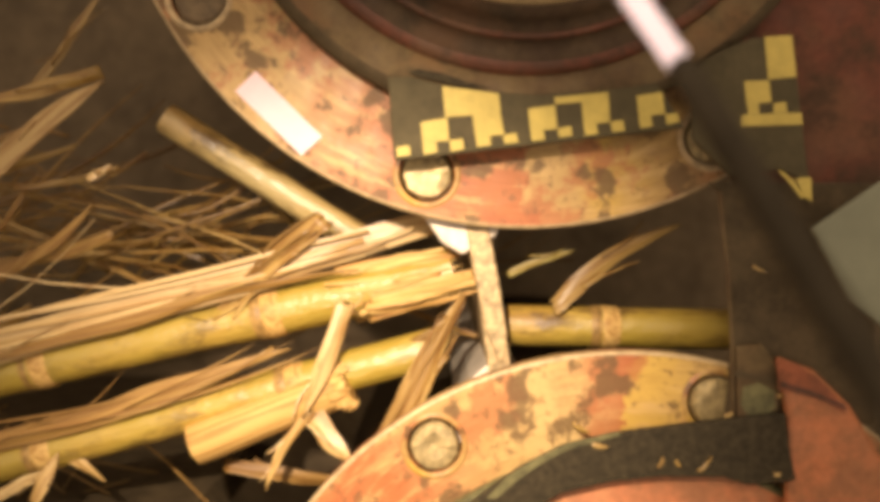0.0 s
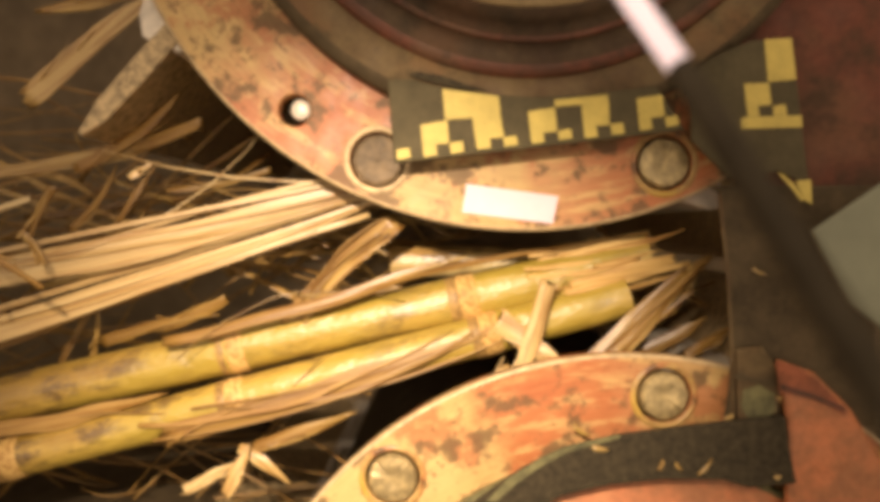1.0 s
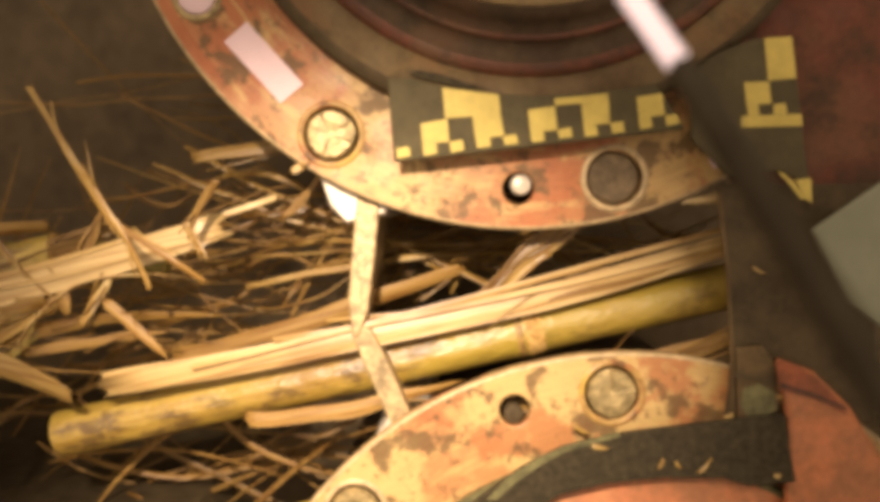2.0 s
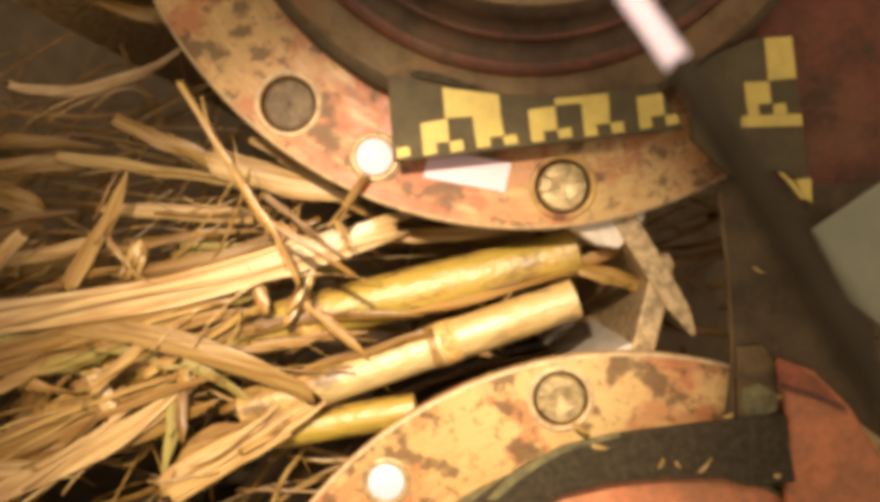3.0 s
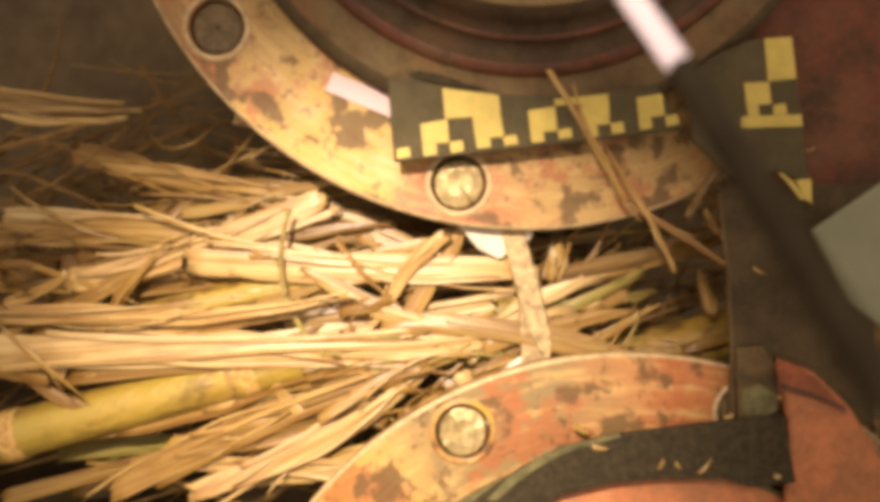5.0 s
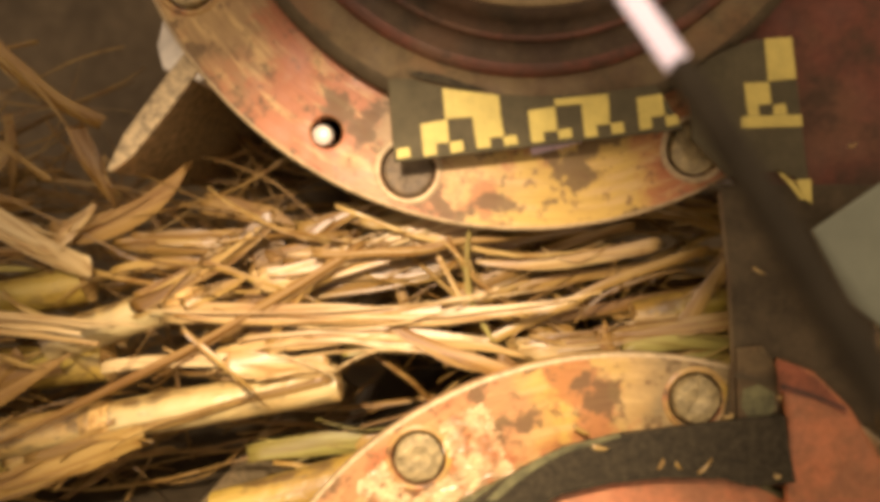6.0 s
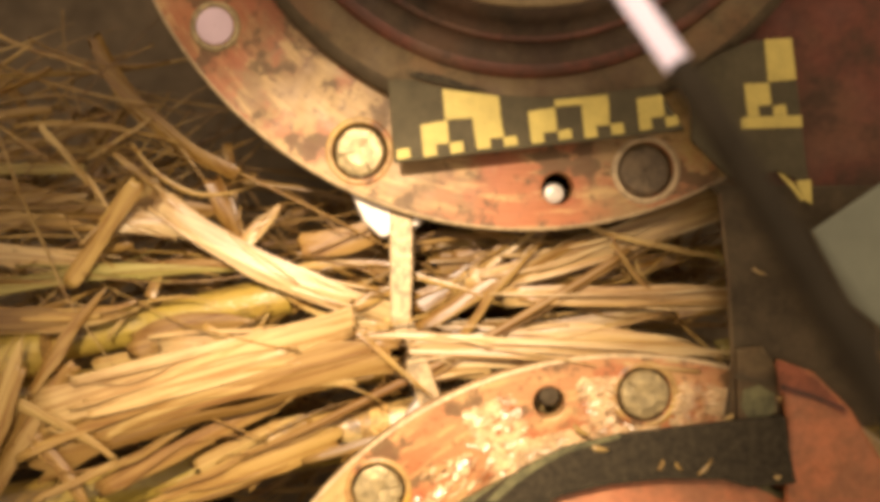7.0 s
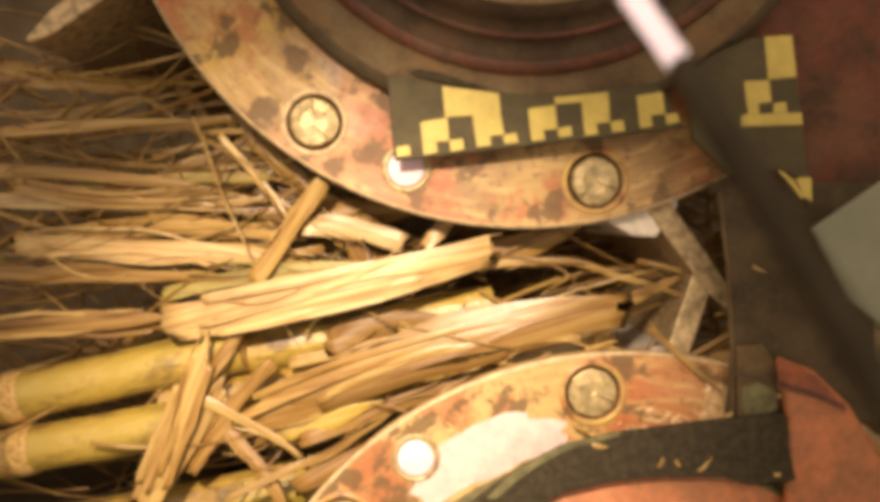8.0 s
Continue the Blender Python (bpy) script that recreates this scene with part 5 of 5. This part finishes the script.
straw(8.0, -0.1161, -0.1574, -0.0248, -0.1060, 0.016, 0.0063, 0.1070, -0.0000, STRAW)
straw(8.0, 0.1011, -0.0457, 0.1356, -0.0309, 0.020, 0.0094, 0.1039, -0.0000, STRAW)
straw(8.0, -0.1626, 0.0900, -0.1421, 0.0572, 0.070, 0.0097, 0.1110, -0.0069, BROWN)
straw(8.0, -0.2775, 0.0830, -0.2295, 0.0953, 0.080, 0.0212, 0.1133, -0.0071, BROWN)
straw(8.0, -0.2461, 0.0230, -0.1005, 0.0280, 0.045, 0.0086, 0.1092, -0.0066, LEAF_GREEN, "half green cane leaf")
straw(8.0, 0.1107, -0.0567, 0.1514, -0.0913, -0.004, 0.0042, 0.0984, -0.0000, STRAW)
straw(8.0, -0.2260, 0.0628, -0.1819, 0.0561, 0.060, 0.0068, 0.1123, -0.0068, STRAW)
straw(8.0, -0.0751, -0.0001, -0.0205, -0.0097, 0.030, 0.0128, 0.1059, -0.0032, PALE)

straw(8.0, -0.2703, 0.0502, -0.1473, 0.0610, 0.040, 0.0098, 0.1083, -0.0033, STRAW)
straw(8.0, -0.2745, 0.0319, -0.1233, 0.0215, 0.036, 0.0111, 0.1080, -0.0033, STRAW)
straw(8.0, -0.2442, 0.0149, -0.0968, 0.0084, 0.034, 0.0117, 0.1082, -0.0026, STRAW, strips=2)
straw(8.0, -0.2790, 0.0085, -0.1581, 0.0173, 0.038, 0.0091, 0.1084, -0.0033, PALE)
straw(8.0, -0.2774, -0.0257, -0.1441, -0.0344, 0.030, 0.0109, 0.1085, 0.0000, STRAW)
straw(3.5, -0.2769, 0.0174, -0.1735, 0.0335, 0.040, 0.0098, 0.0984, -0.0066, STRAW)
straw(3.5, -0.2713, -0.0072, -0.1607, 0.0085, 0.036, 0.0104, 0.1041, -0.0033, STRAW)
straw(3.5, -0.2496, -0.0264, -0.1464, -0.0152, 0.032, 0.0090, 0.1080, 0.0000, PALE)

# tangles between and behind them
clump(0.5, -0.3043, 0.0301, 0.190, 0.216, 0.164, 0.0519, 0.0259, 9, -20, 45, BROWN, 1)
clump(0.3, -0.1900, 0.0000, 0.110, 0.280, 0.075, 0.0800, 0.0000, 60, 8, 30, STRAW, 36)
clump(0.5, -0.1999, -0.0177, 0.200, 0.264, 0.075, 0.0881, -0.0000, 15, 10, 40, BROWN, 2)
clump(1.0, -0.2266, -0.1746, 0.120, 0.388, 0.090, 0.1164, -0.0000, 44, 5, 35, BROWN, 3)
clump(1.0, 0.1461, -0.0480, 0.140, 0.160, 0.064, 0.1397, -0.0000, 7, 20, 35, BROWN, 4)
clump(1.4, -0.3039, -0.0337, 0.170, 0.294, 0.109, 0.0965, -0.0000, 21, 0, 45, BROWN, 5)
clump(2.1, -0.2532, -0.0640, 0.140, 0.359, 0.168, 0.1378, -0.0000, 33, 8, 25, BROWN, 6)
clump(3.1, -0.2318, -0.0071, 0.070, 0.314, 0.147, 0.1152, -0.0000, 78, 12, 35, STRAW, 7, size=0.8)
clump(3.1, -0.3023, 0.0583, 0.170, 0.292, 0.109, 0.0919, -0.0167, 27, 10, 45, BROWN, 8)
clump(3.2, -0.1704, -0.1409, 0.070, 0.317, 0.092, 0.1162, 0.0035, 54, 15, 35, STRAW, 9, size=0.8)
clump(3.3, 0.1580, -0.0480, 0.140, 0.120, 0.080, 0.1377, -0.0000, 7, -10, 35, BROWN, 10)
clump(4.5, -0.2524, -0.0081, 0.140, 0.279, 0.131, 0.1314, -0.0159, 36, 5, 40, BROWN, 11)
clump(4.6, 0.0447, -0.0463, 0.120, 0.308, 0.077, 0.1347, -0.0000, 21, 10, 30, BROWN, 12)
clump(4.8, -0.2456, -0.1511, 0.120, 0.310, 0.085, 0.1356, -0.0000, 10, 12, 14, BROWN, 13)
clump(4.6, -0.2739, 0.0430, 0.190, 0.259, 0.086, 0.1080, -0.0259, 18, -10, 40, BROWN, 14)
clump(5.2, -0.2723, -0.0081, 0.140, 0.318, 0.167, 0.1433, -0.0000, 15, 5, 20, BROWN, 15)
clump(5.2, 0.1526, -0.0617, 0.120, 0.116, 0.069, 0.1349, -0.0000, 12, 40, 40, BROWN, 16)
clump(5.8, -0.2684, -0.0629, 0.130, 0.353, 0.165, 0.1373, -0.0000, 19, 4, 22, BROWN, 17)
clump(6.4, -0.1732, -0.0480, 0.140, 0.439, 0.132, 0.1397, -0.0000, 43, 3, 22, BROWN, 18)
clump(6.4, -0.2657, -0.0085, 0.170, 0.210, 0.109, 0.1174, -0.0084, 13, -20, 35, BROWN, 19)
clump(6.5, -0.2069, -0.1511, 0.120, 0.349, 0.101, 0.1356, -0.0000, 30, 12, 16, BROWN, 20)
clump(7.0, -0.2641, -0.0927, 0.120, 0.270, 0.127, 0.1351, -0.0000, 13, 10, 30, BROWN, 21)
clump(7.0, -0.2642, 0.0039, 0.140, 0.199, 0.080, 0.1114, -0.0159, 16, 10, 50, BROWN, 22)
clump(7.6, -0.2314, 0.0173, 0.070, 0.314, 0.091, 0.1167, -0.0035, 73, 5, 35, STRAW, 23, size=0.8)
clump(7.6, -0.1876, -0.1550, 0.120, 0.388, 0.093, 0.1318, 0.0039, 36, 12, 30, BROWN, 24)
clump(8.0, -0.2170, 0.0500, 0.060, 0.270, 0.110, 0.1120, -0.0060, 60, 3, 25, STRAW, 35, size=0.9)
clump(8.0, -0.2934, -0.0800, 0.140, 0.320, 0.200, 0.1359, -0.0000, 30, 8, 25, BROWN, 25)
clump(7.7, 0.1461, -0.0480, 0.140, 0.140, 0.072, 0.1357, -0.0000, 7, 0, 40, BROWN, 26)
straw(0.0, -0.1868, 0.0223, -0.1759, 0.0304, 0.000, 0.0042, 0.0210, 0.0024, PALE, "small drifting chip of straw")
straw(8.0, -0.2789, 0.0859, -0.1662, 0.0804, 0.070, 0.0090, 0.1145, -0.0069, STRAW)
straw(8.0, -0.2635, 0.0639, -0.1528, 0.0713, 0.060, 0.0075, 0.1123, -0.0068, STRAW)
straw(8.0, -0.2459, 0.0464, -0.1210, 0.0598, 0.055, 0.0081, 0.1113, -0.0067, STRAW)
straw(8.0, -0.2772, 0.0988, -0.2279, 0.0848, 0.080, 0.0184, 0.1167, -0.0071, STRAW)
clump(3.2, -0.1965, -0.0674, 0.050, 0.269, 0.151, 0.1127, -0.0000, 60, 12, 30, STRAW, 31, size=0.75)
clump(4.6, -0.2129, -0.0404, 0.050, 0.235, 0.151, 0.1158, -0.0000, 40, 0, 35, STRAW, 32, size=0.75)
clump(6.6, -0.1611, -0.0666, 0.045, 0.240, 0.140, 0.1149, -0.0000, 26, 5, 25, STRAW, 33, size=0.75)
clump(7.8, -0.1960, -0.0336, 0.050, 0.302, 0.201, 0.1124, -0.0000, 60, 8, 35, STRAW, 34, size=0.75)



def motions():
    steps = [0.5 * i for i in range(17)]
    walk(drum_up, [(t, Matrix.Translation(UPPER) @ pose(0, 0, 0, 0, -TURN * t, 0)) for t in steps])
    walk(drum_low, [(t, Matrix.Translation(LOWER) @ pose(0, 0, 0, 0, TURN * t, 0)) for t in steps])
    for ob, rows, vx in TURNED:
        (ta, ma), (tb, mb) = rows[0], rows[-1]
        start = [(0.0, Matrix.Translation((-vx * ta, 0, 0)) @ ma)] if ta > 0 else []
        end = [(8.0, Matrix.Translation((vx * (8.0 - tb) + 0.6, 0, 0)) @ mb)] if tb < 8.0 else []
        if tb < 7.0:
            # thrown on faster past the blades, timed to clear the camera's view
            end = [(tb + 1.1, Matrix.Translation((0.62, 0, 0)) @ mb)] + end
        walk(ob, start + rows + end)
    for ob, t0, m, vx, vz, spin, drop, late in MOVES:
        rows = []
        # earlier pieces rush on, later ones come late, timed to fit the camera's view
        rush = 1.75 if t0 < 1.6 else 5.3 if 4.9 < t0 < 5.3 else None
        late = late or (2.72 if 2.7 < t0 < 3.7 else 6.24 if 6.2 < t0 < 6.7 else None)
        times = (0.0, 2.0, 4.0, 6.0, 8.0)
        if late:
            times = (0.0, late - 1.3, late - 1.0, late - 0.5, late - 0.05, late + 0.15, late + 0.6, 8.0)
        if drop:
            times = (0.0, 2.0, 4.0, drop, drop + 0.3, drop + 0.7, 8.0)
        elif rush:
            times = (0.0, rush / 2, rush - 0.2, rush, rush + 0.2, rush + 0.7, rush + 1.2, rush + 1.5, 8.0)
        # past the blades the pieces fly off faster
        cross = t0 + (0.085 - m.translation.x) / vx

        def flung(t):
            return max(0.0, min(t - cross, 1.6)) * vx * 1.1 if not drop else 0.0

        if not drop:
            times = sorted({round(q, 2) for q in (*times, cross - 0.15, cross + 0.15, cross + 0.6, cross + 1.6) if 0 <= q <= 8})
            times = [q for i, q in enumerate(times) if i == 0 or q - times[i - 1] > 0.06 or q == 8.0]
        for t in times:
            far = vx * (min(t, drop) - t0) if drop else vx * (t - t0)
            far += flung(t) - flung(t0)
            if late:
                far -= max(0.0, min(late - t, 1.0)) * 0.24
            if rush:
                far += max(0.0, min(t, rush + 1.2) - rush) * 0.24
            fall = max(0.0, t - drop) * 0.28 if drop else 0.0
            rows.append((t, Matrix.Translation((far, 0, vz * (t - t0) - fall)) @ m @ pose(0, 0, 0, 0, spin * (t - t0), 0)))
        walk(ob, rows)


motions()
